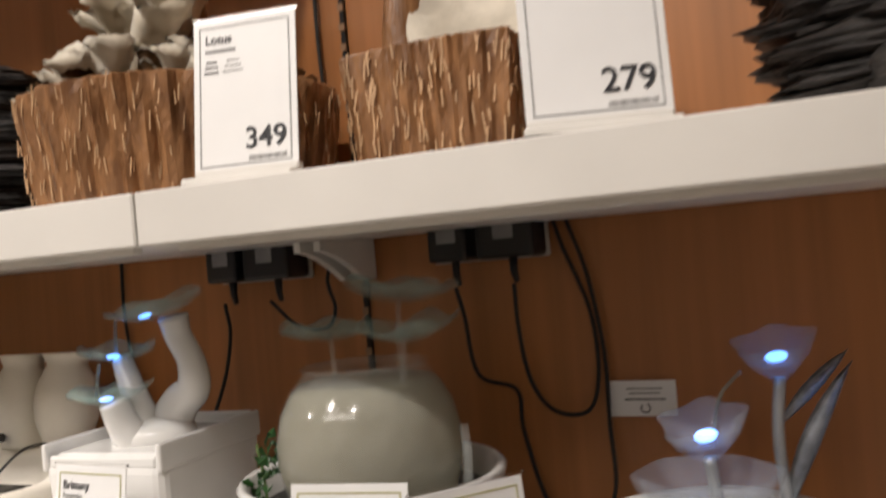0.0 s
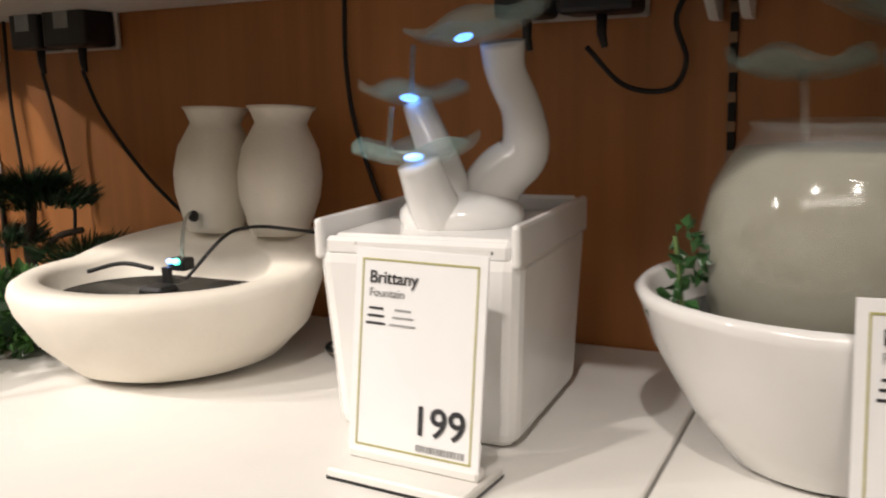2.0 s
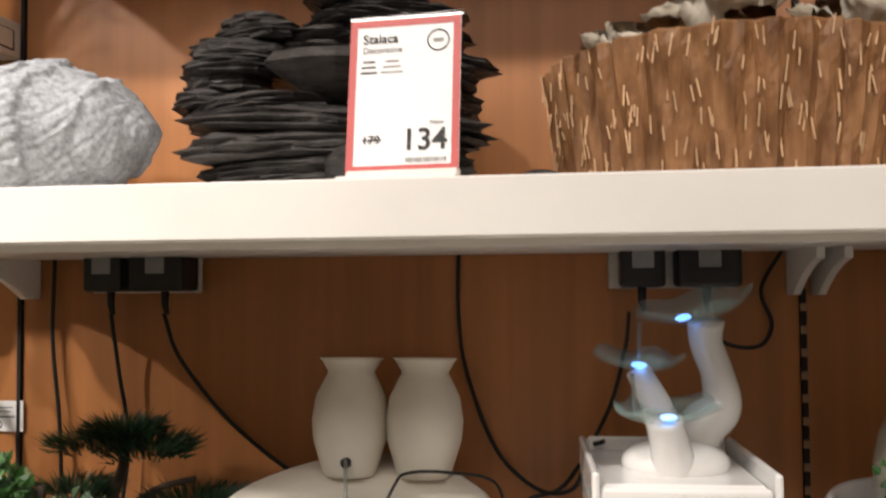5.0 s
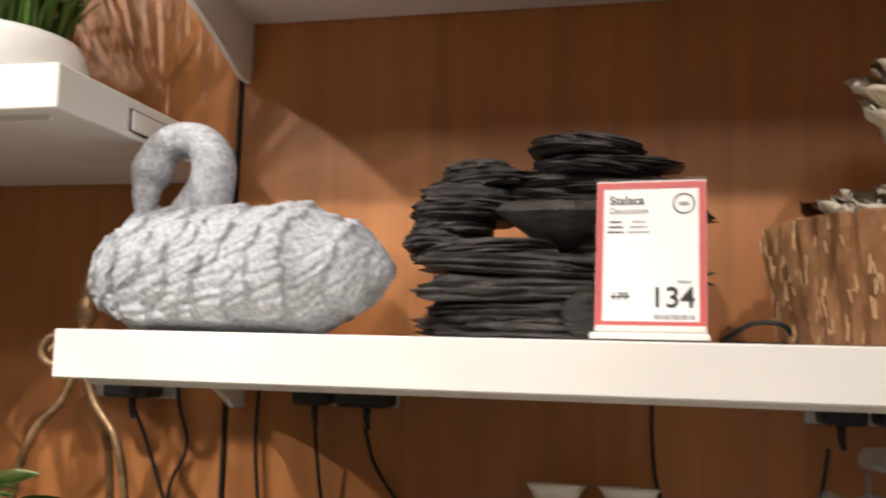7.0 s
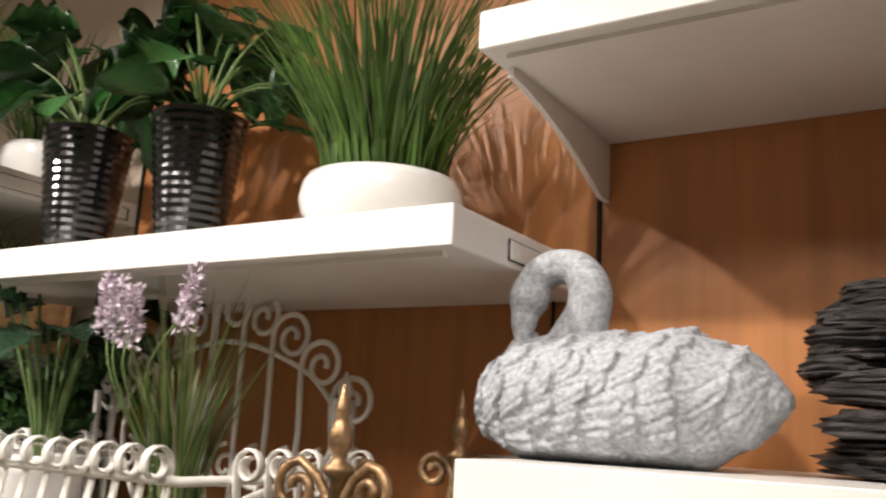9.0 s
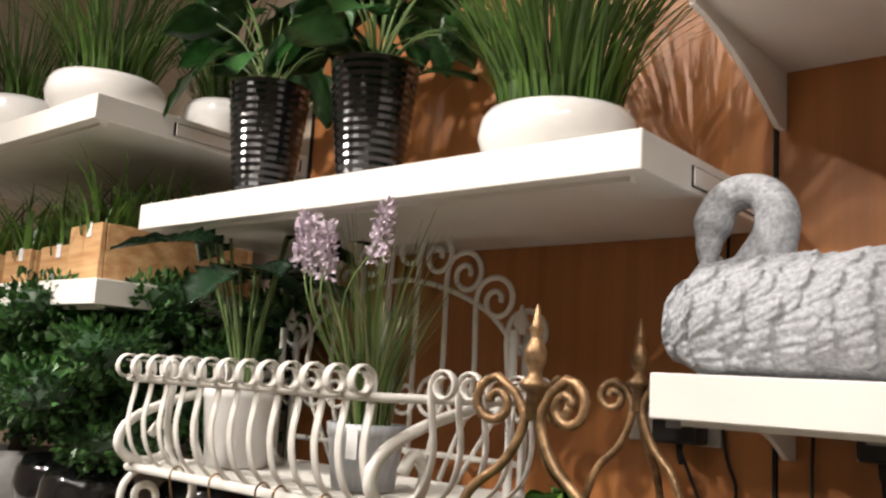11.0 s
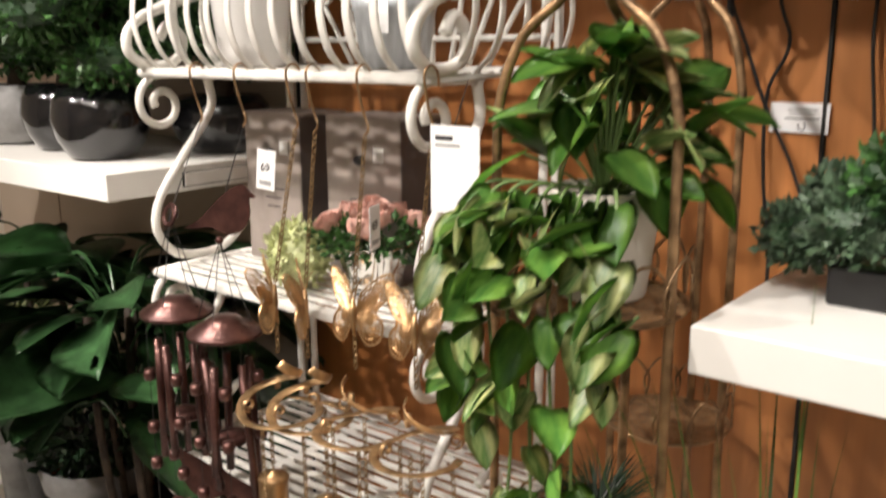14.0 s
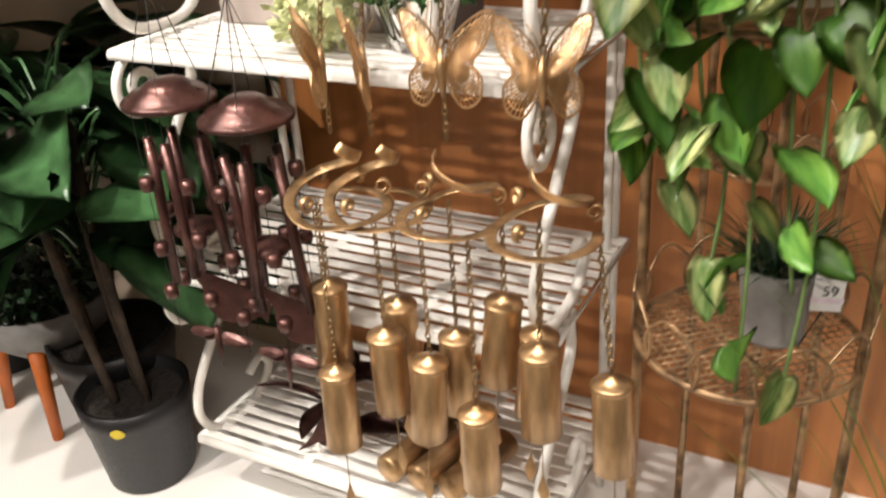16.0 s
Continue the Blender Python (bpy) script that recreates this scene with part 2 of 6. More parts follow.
def tube(line, r, n=6, bm=None, flat=1.0, up=None):
    """A rod along a line; r a number or a function of 0..1; flat squeezes the section across."""
    bm = bm or bmesh.new()
    line = [Vector(q) for q in line]
    rings, side = [], None
    for i, q in enumerate(line):
        d = (line[min(i + 1, len(line) - 1)] - line[max(i - 1, 0)]).normalized()
        if side is None:
            ref = Vector(up) if up else (Vector((0, 0, 1)) if abs(d.z) < 0.9 else Vector((1, 0, 0)))
            side = d.cross(ref).normalized()
        side = (side - d * side.dot(d)).normalized()
        other = d.cross(side)
        rad = r(i / max(1, len(line) - 1)) if callable(r) else r
        rings.append([bm.verts.new(q + side * math.cos(2 * math.pi * k / n) * rad + other * math.sin(2 * math.pi * k / n) * rad * flat) for k in range(n)])
    for a, b in zip(rings, rings[1:]):
        for k in range(n):
            bm.faces.new((a[k], a[(k + 1) % n], b[(k + 1) % n], b[k]))
    bm.faces.new(rings[0][::-1])
    bm.faces.new(rings[-1])
    return bm


def scroll(centre, r0, r1, a0, turns, u, v, n=22):
    """A spiral in the plane of u and v: from radius r0 at a0 degrees to r1 after that many turns."""
    c, u, v = Vector(centre), Vector(u), Vector(v)
    out = []
    for i in range(n + 1):
        t = i / n
        a = radians(a0) + 2 * math.pi * turns * t
        r = r0 + (r1 - r0) * t
        out.append(c + u * math.cos(a) * r + v * math.sin(a) * r)
    return out


def blob(rx, ry, rz, x=0, y=0, z=0, rough=0.0, sub=2, bm=None, freq=8.0):
    bm = bm or bmesh.new()
    vs = bmesh.ops.create_icosphere(bm, subdivisions=sub, radius=1)["verts"]
    for v in vs:
        k = 1 + rough * noise.noise(v.co * freq * 0.3 + Vector((x, y, z)) * 9)
        v.co = Vector((x + v.co.x * rx * k, y + v.co.y * ry * k, z + v.co.z * rz * k))
    return bm


def leaf_mesh(name, length, width, material, kind="oval", fold=0.25, droop=0.25, rows=7):
    """A leaf from its stalk at the origin along +y, its face up."""
    bm = bmesh.new()
    rings = []
    for i in range(rows + 1):
        t = i / rows
        if kind == "heart":
            w = width * 0.5 * (math.sin(math.pi * min(1, t * 0.86 + 0.14)) ** 0.75) * (1.05 - 0.45 * t) * 1.25
        elif kind == "split":
            w = width * 0.5 * math.sin(math.pi * (0.1 + 0.88 * t)) ** 0.6 * (1.0 if i % 2 else 0.62)
        else:
            w = width * 0.5 * math.sin(math.pi * (0.04 + 0.95 * t)) ** 0.8
        if i == rows:
            w = width * 0.01
        yy, zz = length * t, -droop * length * t * t
        rings.append([bm.verts.new((s * w, yy + (0.06 * length * abs(s) * (-1 if kind == "heart" and t < 0.3 else 0.3)), zz + fold * abs(s) * w + 0.03 * width * math.sin(6 * t + 2 * s))) for s in (-1, -0.5, 0, 0.5, 1)])
    for a, b in zip(rings, rings[1:]):
        for k in range(4):
            bm.faces.new((a[k], a[k + 1], b[k + 1], b[k]))
    bmesh.ops.solidify(bm, geom=bm.faces[:], thickness=0.0006)
    return done(name, bm, material, True)


def aim(p, d, roll=0.0, s=1.0):
    """A pose whose y axis goes along d."""
    q = Vector(d).to_track_quat("Y", "Z")
    return Matrix.Translation(p) @ q.to_matrix().to_4x4() @ Matrix.Rotation(radians(roll), 4, "Y") @ Matrix.Diagonal((s, s, s, 1))


def blades(rng, n, r0, height, spread, width, droop, bm=None, x=0, y=0, z=0, seg=5):
    """A tuft of arching grass blades."""
    bm = bm or bmesh.new()
    for _ in range(n):
        a, rr = rng.uniform(0, 6.283), r0 * math.sqrt(rng.random())
        p = Vector((x + rr * math.cos(a), y + rr * math.sin(a), z))
        a2 = a + rng.uniform(-0.5, 0.5)
        out = Vector((math.cos(a2), math.sin(a2), 0))
        h, s = height * rng.uniform(0.6, 1.1), spread * rng.uniform(0.25, 1.1)
        dr = droop * rng.uniform(0.2, 1.4)
        sidev = Vector((-out.y, out.x, 0)) * width * rng.uniform(0.6, 1.2)
        pairs = []
        for i in range(seg + 1):
            t = i / seg
            c = p + out * s * t ** 1.6 + Vector((0, 0, h * t - dr * h * t ** 3))
            w = (1 - t ** 2) + 0.03
            pairs.append((bm.verts.new(c - sidev * w), bm.verts.new(c + sidev * w)))
        for (a_, b_), (c_, d_) in zip(pairs, pairs[1:]):
            bm.faces.new((a_, b_, d_, c_))
    return bm


def clump(rng, bm, c, rad, n, size, squash=0.7):
    """A cushion of small leaves round c."""
    for _ in range(n):
        d = Vector((rng.gauss(0, 1), rng.gauss(0, 1), rng.gauss(0, 1))).normalized()
        p = Vector(c) + Vector((d.x * rad, d.y * rad, d.z * rad * squash)) * rng.uniform(0.55, 1.08)
        d = (d + Vector((rng.uniform(-0.8, 0.8), rng.uniform(-0.8, 0.8), rng.uniform(-0.3, 0.9)))).normalized()
        s = d.cross(Vector((rng.uniform(-1, 1), rng.uniform(-1, 1), 0.6))).normalized()
        k = size * rng.uniform(0.6, 1.3)
        up = d.cross(s) * k * 0.18
        v = [bm.verts.new(q) for q in (p, p + d * k * 0.5 + s * k * 0.32 + up, p + d * k, p + d * k * 0.5 - s * k * 0.32 + up)]
        bm.faces.new(v[:3])
        bm.faces.new((v[0], v[2], v[3]))


def words(name, text, size, material, parent, m, bold=0.0, align="LEFT"):
    """Lettering in the built-in font as a thin mesh lying on its card."""
    cu = bpy.data.curves.new(name, "FONT")
    cu.body, cu.size, cu.extrude, cu.offset, cu.align_x = text, size, 0.0002, bold, align
    tmp = bpy.data.objects.new(name, cu)
    me = bpy.data.meshes.new_from_object(tmp)
    bpy.data.objects.remove(tmp)
    me.materials.clear()
    me.materials.append(material)
    ob = new(name, me)
    ob.parent = parent
    ob.matrix_basis = m
    return ob


# ---- setting ----
def slab(name, sx, sy, sz, x, y, z, material, label, category):
    ob = new(name, done(name, box(sx, sy, sz), material))
    ob.location = (x, y, z)
    return tagged(ob, label, category, kind="structure")


XL, XR, YB, ZC = -3.75, 1.9, -4.2, 3.0
SEAMS = (-3.39, -2.37, -1.345, -0.367, 0.61, 1.59)
Z_C, Z_B = 0.985, 1.391
slab("floor", 5.85, 4.5, 0.1, -0.92, -2.0, -0.05, FLOOR, "pale grey polished shop floor tiles", "floor")
# Unseen ceiling and three walls, added so that lamp light bounces back.
slab("ceiling", 5.85, 4.5, 0.1, -0.92, -2.0, ZC + 0.05, PLASTER, "plain white ceiling, unseen, added to bounce light", "ceiling")
slab("wall_west", 0.1, 4.4, 3.0, XL - 0.05, -2.05, 1.5, PLASTER, "plain cream side wall, unseen, added to close the room", "wall")
slab("wall_east", 0.1, 4.4, 3.0, XR + 0.05, -2.05, 1.5, PLASTER, "plain cream side wall, unseen, added to close the room", "wall")
slab("wall_south", 5.65, 0.1, 3.0, -0.92, YB - 0.05, 1.5, PLASTER, "plain cream wall behind the camera, unseen, added to close the room", "wall")
wall = slab("wall_north", 5.85, 0.1, 3.0, -0.92, 0.075, 1.5, CREAM, "wall behind the display, clad in wood panels", "wall")
edges = (XL,) + SEAMS + (XR,)
for i, (a, b) in enumerate(zip(edges, edges[1:])):
    part("wall_panel", box(b - a - 0.006, 0.02, 2.94, bevel=0.001), CREAM if i < 2 else WOOD, wall,
         m=Matrix.Translation(((a + b) / 2 + 0.92, -0.062 , -0.02)))
# the uprights sit in the joints, dark slots one above another
for s in SEAMS[1:5]:
    up = tagged(new("slotted_upright", done("slotted_upright", box(0.005, 0.012, 2.9, 0, 0, 1.47), GAP)), "dark slotted shelf upright in the panel joint", "upright", "slotted uprights", "structure")
    up.location = (s, 0.004, 0)
slot = done("slot", box(0.006, 0.004, 0.016, bevel=0.0005), GAP)
lug = done("upright_face", box(0.0075, 0.003, 0.009), ALU)
strip = [o for o in bpy.data.objects if o.name.startswith("slotted_upright")][2]
for k in range(28):
    part("slot", slot, GAP, strip, m=Matrix.Translation((0, -0.006, 0.98 + k * 0.026)))
    part("upright_face", lug, ALU, strip, m=Matrix.Translation((0, -0.0085, 0.993 + k * 0.026)))
# base deck along the wall
slab("base_deck", 5.6, 0.62, 0.12, -0.92, -0.275, 0.06, WHITE, "low white laminate plinth along the wall", "plinth")


def bracket_mesh(depth, drop):
    """A white shelf bracket, a plate with a hollow lower edge."""
    bm = bmesh.new()
    pts = [(0, 0), (-depth, 0), (-depth, -0.012)]
    for i in range(11):
        k = i / 10
        pts.append((-depth + (depth - 0.03) * k, -0.012 - (drop - 0.012) * k ** 1.6))
    pts.append((0, -drop))
    front = [bm.verts.new((-0.004, y, z)) for y, z in pts]
    back = [bm.verts.new((0.004, y, z)) for y, z in pts]
    bm.faces.new(front)
    bm.faces.new(back[::-1])
    n = len(pts)
    for i in range(n):
        bm.faces.new((front[i], front[(i + 1) % n], back[(i + 1) % n], back[i]))
    return done("bracket", bm, WHITE)


def shelf(x0, x1, top, depth=0.40, thick=0.047, brackets=True, reach=(0.13, 0.05)):
    t = thing("display_shelf", "white laminate wall shelf on white brackets", "shelf", Matrix.Translation(((x0 + x1) / 2, 0.0, top - thick)), "wall shelves")
    w = x1 - x0
    part("board", box(w, depth, thick, 0, -depth / 2 + 0.001, thick / 2, bevel=0.0015), WHITE, t)
    part("underside_rail", box(w - 0.05, 0.012, 0.006, 0, -depth + 0.03, -0.003), WHITE, t)
    me = bracket_mesh(*reach)
    for s in (-1, 1):
        if brackets:
            part("bracket", me, WHITE, t, m=Matrix.Translation((s * (w / 2 - 0.012), 0.0, -0.0005)))
        cap = part("end_cap", box(0.003, depth * 0.62, thick * 0.5, 0, -depth * 0.36, thick * 0.45, bevel=0.0008), WHITE, t, m=Matrix.Translation((s * (w / 2 + 0.001), 0, 0)))
        part("cap_joint", box(0.0022, depth * 0.64, thick * 0.56, 0, -depth * 0.36, thick * 0.45), GAP, t, m=Matrix.Translation((s * (w / 2 + 0.0002), 0, 0)))
    return t


shelf(-1.332, -0.3685, Z_B)
shelf(-0.3655, 0.60, Z_B)
shelf(-1.312, -0.3685, Z_C, 0.485)
shelf(-0.3655, 0.60, Z_C, 0.485)
shelf(-1.345, -0.37, 1.89, 0.37, reach=(0.31, 0.088))
shelf(-2.36, -1.348, 1.657, brackets=False)
shelf(-3.38, -2.375, 1.845, 0.50, brackets=False)
shelf(-3.38, -2.375, 1.515, 0.46, brackets=False)
shelf(-3.38, -2.335, 1.035, 0.46, brackets=False)


# ---- sockets, plugs and cords on the wall ----
def socket(x, z, plugs=((-0.036, 0.05, 0.066), (0.036, 0.07, 0.072)), flip=0):
    t = thing("wall_socket", "double steel wall socket with black adapters plugged in", "socket", Matrix.Translation((x, -0.0005, z)), "wall sockets")
    part("faceplate", box(0.146, 0.008, 0.086, 0, -0.004, 0, bevel=0.002), STEEL, t)
    for s in (-1, 1):
        part("switch", box(0.012, 0.006, 0.02, s * 0.014, -0.010, 0.028, bevel=0.001), BLACK, t)
        part("screw", lathe([(0.003, 0), (0.003, 0.002), (0, 0.002)], 8), STEEL, t, m=pose(s * 0.064, -0.008, 0, 90))
    for px, w, d in plugs:
        p = part("adapter", box(w, d * 0.7, 0.058, px, -0.008 - d * 0.35, -0.012, bevel=0.005, seg=2), BLACK, t)
        part("prong_cap", box(0.018, 0.02, 0.022, px - 0.01, -0.02, 0.024, bevel=0.004), BLACK, p)
        part("rating_label", box(0.024, 0.0006, 0.022, px, -0.0085 - d * 0.7, -0.008), GREYINK, p)
        part("strain_relief", tube([(px, -0.03, -0.03), (px, -0.03, -0.058), (px + 0.003, -0.03, -0.07)], lambda k: 0.006 - 0.003 * k, 8), BLACK, p, smooth=True)
    return t


socket(-1.49, 1.343, ((0.02, 0.07, 0.06),))
socket(-1.165, 1.343)
socket(-0.514, 1.344)
socket(-0.19, 1.347)


def cord(points, label="thin black power cord hanging down the wall", r=0.0026):
    ob = new("power_cord", done("power_cord", tube(spline(points, 7), r, 6), CABLE, True))
    return tagged(ob, label, "cable", "power cords")


cord([(-1.20, -0.032, 1.275), (-1.195, -0.02, 1.2), (-1.185, -0.015, 1.12), (-1.19, -0.02, 1.04), (-1.2, -0.04, Z_C + 0.004)])
cord([(-1.13, -0.032, 1.275), (-1.115, -0.02, 1.22), (-1.06, -0.015, 1.15), (-1.0, -0.015, 1.10), (-0.95, -0.03, 1.075)])
cord([(-0.765, -0.006, 1.345), (-0.765, -0.008, 1.27), (-0.755, -0.008, 1.2), (-0.72, -0.01, 1.11), (-0.67, -0.03, 1.07), (-0.63, -0.06, 1.08), (-0.615, -0.10, 1.13), (-0.60, -0.15, 1.148)])
cord([(-0.565, -0.032, 1.275), (-0.57, -0.02, 1.23), (-0.59, -0.02, 1.16), (-0.64, -0.02, 1.075), (-0.69, -0.02, 1.05), (-0.71, -0.05, 0.985), (-0.70, -0.06, Z_C + 0.004)])
cord([(-0.492, -0.032, 1.275), (-0.46, -0.02, 1.24), (-0.42, -0.015, 1.235), (-0.405, -0.015, 1.26), (-0.415, -0.012, 1.30), (-0.39, -0.008, 1.345)])
cord([(-0.155, -0.032, 1.275), (-0.158, -0.02, 1.22), (-0.15, -0.015, 1.16), (-0.125, -0.012, 1.125), (-0.085, -0.012, 1.125), (-0.07, -0.012, 1.17), (-0.075, -0.01, 1.24), (-0.10, -0.008, 1.31), (-0.11, -0.008, 1.345)])
cord([(-0.095, -0.008, 1.345), (-0.075, -0.01, 1.28), (-0.062, -0.012, 1.19), (-0.062, -0.014, 1.11), (-0.06, -0.02, 1.04), (-0.08, -0.03, 1.0), (-0.12, -0.04, Z_C + 0.004)])
cord([(-0.228, -0.032, 1.275), (-0.225, -0.02, 1.24), (-0.215, -0.016, 1.17), (-0.17, -0.012, 1.15), (-0.165, -0.012, 1.10), (-0.14, -0.02, 1.02), (-0.10, -0.04, 0.985), (-0.03, -0.06, Z_C + 0.004)])
cord([(0.18, -0.03, 1.01), (0.26, -0.012, 1.03), (0.36, -0.01, 1.06)])
cord([(-1.41, -0.008, 1.61), (-1.415, -0.008, 1.33), (-1.395, -0.008, 1.24), (-1.42, -0.008, 1.17), (-1.415, -0.01, 1.05), (-1.40, -0.012, 0.95), (-1.40, -0.012, 0.8)])
cord([(-1.47, -0.035, 1.30), (-1.45, -0.02, 1.24), (-1.42, -0.015, 1.16), (-1.38, -0.012, 1.08), (-1.35, -0.02, 1.01)])
cord([(-1.29, -0.01, 1.345), (-1.292, -0.01, 1.24), (-1.28, -0.012, 1.13), (-1.27, -0.02, Z_C + 0.004)])
cord([(-0.40, -0.006, 1.84), (-0.402, -0.008, 1.6), (-0.39, -0.012, 1.46), (-0.37, -0.05, Z_B + 0.004), (-0.32, -0.06, Z_B + 0.004)], "thin black power cord lying on the shelf")
cord([(-0.70, -0.20, Z_B + 0.003), (-0.67, -0.22, Z_B + 0.022), (-0.64, -0.22, Z_B + 0.02), (-0.635, -0.2, Z_B + 0.003), (-0.69, -0.17, Z_B + 0.003)], "loop of black cord on the shelf")
loops = []
for k in range(26):
    a = k * 0.75
    loops.append((-0.70 + 0.035 * math.cos(a) + 0.0015 * k, -0.115 + 0.03 * math.sin(a), Z_C + 0.004 + 0.0008 * k))
cord(loops, "coil of black cord lying on the shelf")
cord([(-0.27 + 0.04 * math.sin(k * 0.9) + 0.005 * k, -0.06 + 0.02 * math.cos(k * 0.9), Z_B + 0.02 + 0.018 * math.sin(k * 1.3)) for k in range(12)], "tangle of black cord on the shelf")
cord([(-0.05 + 0.05 * math.sin(k * 0.9), -0.09 + 0.03 * math.cos(k * 0.9), Z_C + 0.005 + 0.001 * k) for k in range(14)], "coil of black cord lying on the shelf")
inline = new("cord_switch", done("cord_switch", tube(spline([(-0.075, -0.03, 1.02), (-0.10, -0.035, 0.995), (-0.13, -0.04, 0.972)], 4), lambda k: 0.003 + 0.006 * math.sin(math.pi * k), 8), BLACK, True))
tagged(inline, "black inline plug on the power cord", "plug")


def wall_notice(x, z, w=0.078, h=0.04):
    t = thing("socket_notice", "small white printed notice stuck to the wood wall", "notice", Matrix.Translation((x, -0.0005, z)), "wall notices")
    part("card", box(w, 0.001, h, 0, -0.0005, 0), PAPER, t)
    for k, (bw, dz) in enumerate(((0.04, 0.011), (0.034, 0.006), (0.046, -0.001))):
        part("print_bar", box(bw, 0.0006, 0.0016, 0.004, -0.0014, dz), GREYINK if k < 2 else INK, t)
    part("round_mark", tube(scroll((0.004, -0.0014, -0.011), 0.005, 0.005, 140, 0.8, (1, 0, 0), (0, 0, 1), 12), 0.0008, 4), INK, t)
    return t


wall_notice(-0.027, 1.136)
wall_notice(-1.377, 1.141)


# ---- price signs ----
def price_sign(x, y, z, yaw, title, price, border, w=0.100, h=0.140, old="", lean=-8, sub="", label="", foot=0.055):
    t = thing("price_sign", label, "price sign", Matrix.Translation((x, y, z)) @ pose(0, 0, 0, 0, 0, yaw), "price signs")
    part("foot", box(w * 1.04, foot, 0.007, 0, 0.004, 0.0045, bevel=0.0015), WHITE, t)
    part("foot_pad", box(w * 1.04, foot, 0.0022, 0, 0.004, 0.0011), BLACK, t)
    part("holder_ridge", box(w, 0.012, 0.008, 0, 0.004, 0.012, bevel=0.002), WHITE, t)
    up = pose(0, 0, 0.012, lean)
    card = part("card", box(w, 0.0016, h, 0, 0, h / 2 + 0.001, bevel=0.0004), PAPER, t, m=up)
    part("acrylic_edge", box(w + 0.003, 0.003, 0.002, 0, 0, h + 0.003), ACRYL, t, m=up)
    bw = 0.0065 if border is RED else 0.0012
    ins = 0.0035 if border is RED else 0.0065
    for sx in (-1, 1):
        part("border", box(bw, 0.0004, h - 2 * ins + bw, sx * (w / 2 - ins), -0.0011, h / 2), border, card)
    for sz in (ins, h - ins):
        part("border", box(w - 2 * ins, 0.0004, bw, 0, -0.0012, sz), border, card)

    def put(name, text, size, x_, z_, material, align="LEFT", bold=0.0):
        words(name, text, size, material, card, Matrix.Translation((x_, -0.0015, z_)) @ pose(0, 0, 0, 90), bold, align)
    lx = -w / 2 + 0.012
    if title:
        put("title", title, 0.0118, lx, h - 0.022, INK, bold=0.0001)
    else:
        part("title_bar", box(0.024, 0.0004, 0.006, lx + 0.012, -0.0012, h - 0.019), INK, card)
    if sub:
        put("subtitle", sub, 0.008, lx, h - 0.031, GREYINK)
    else:
        part("subtitle_bar", box(0.03, 0.0004, 0.003, lx + 0.015, -0.0012, h - 0.029), GREYINK, card)
    for k in range(3):
        part("print_bar", box(0.011 + 0.002 * k, 0.0004, 0.0016, lx + 0.006, -0.0012, h - 0.039 - 0.005 * k), INK, card)
        part("print_bar", box(0.012 + 0.004 * k, 0.0004, 0.0012, lx + 0.027, -0.0012, h - 0.039 - 0.005 * k), GREYINK, card)
    if price:
        put("price", price, 0.027, w / 2 - 0.010, 0.020, INK, "RIGHT", 0.0003)
    for k in range(14):
        part("barcode_bar", box(0.0014 if k % 3 else 0.0022, 0.0004, 0.0042, w / 2 - 0.012 - k * 0.0026, -0.0012, 0.011), GREYINK, card)
    if old:
        put("old_price", old, 0.011, lx + 0.002, 0.026, INK)
        part("strike", box(0.018, 0.0004, 0.001, lx + 0.011, -0.0016, 0.0295), INK, card)
        put("now_word", "Now", 0.006, w / 2 - 0.026, 0.042, GREYINK)
        part("round_stamp", tube(scroll((w / 2 - 0.02, -0.0014, h - 0.022), 0.0095, 0.0095, 0, 1.0, (1, 0, 0), (0, 0, 1), 20), 0.0006, 4), INK, card)
        part("stamp_bar", box(0.009, 0.0004, 0.003, w / 2 - 0.02, -0.0014, h - 0.022), GREYINK, card)
    return t


price_sign(-0.512, -0.352, Z_C, -4, "Brittany", "199", OLIVE, sub="Fountain", label="upright white price sign for the coral fountain", h=0.138)
price_sign(-0.966, -0.406, Z_C, 64, "Marga", "110", RED, old="149", lean=-32, sub="Fountain", label="red-bordered price sign for the twin vase fountain")
price_sign(-0.200, -0.372, Z_C, 8, "Blossom", "", OLIVE, sub="Fountain With Fish Bowl", label="white price sign in front of the fish bowl fountain", h=0.134, w=0.105)
price_sign(-0.085, -0.355, Z_C, 52, "Bloom", "", OLIVE, label="white price sign turned beside the tulip fountain", h=0.132, w=0.103)
price_sign(-0.772, -0.330, Z_B, -4, "Stalaca", "134", RED, old="179", sub="Decorative", label="red-bordered price sign before the slate fountain")
price_sign(-0.281, -0.350, Z_B, 10, "Lotus", "349", GREYINK, label="white price sign in front of the lotus basket", w=0.100, h=0.142)
price_sign(0.035, -0.350, Z_B, 18, "", "279", GREYINK, label="tall white price sign in front of the square basket", w=0.108, h=0.150)


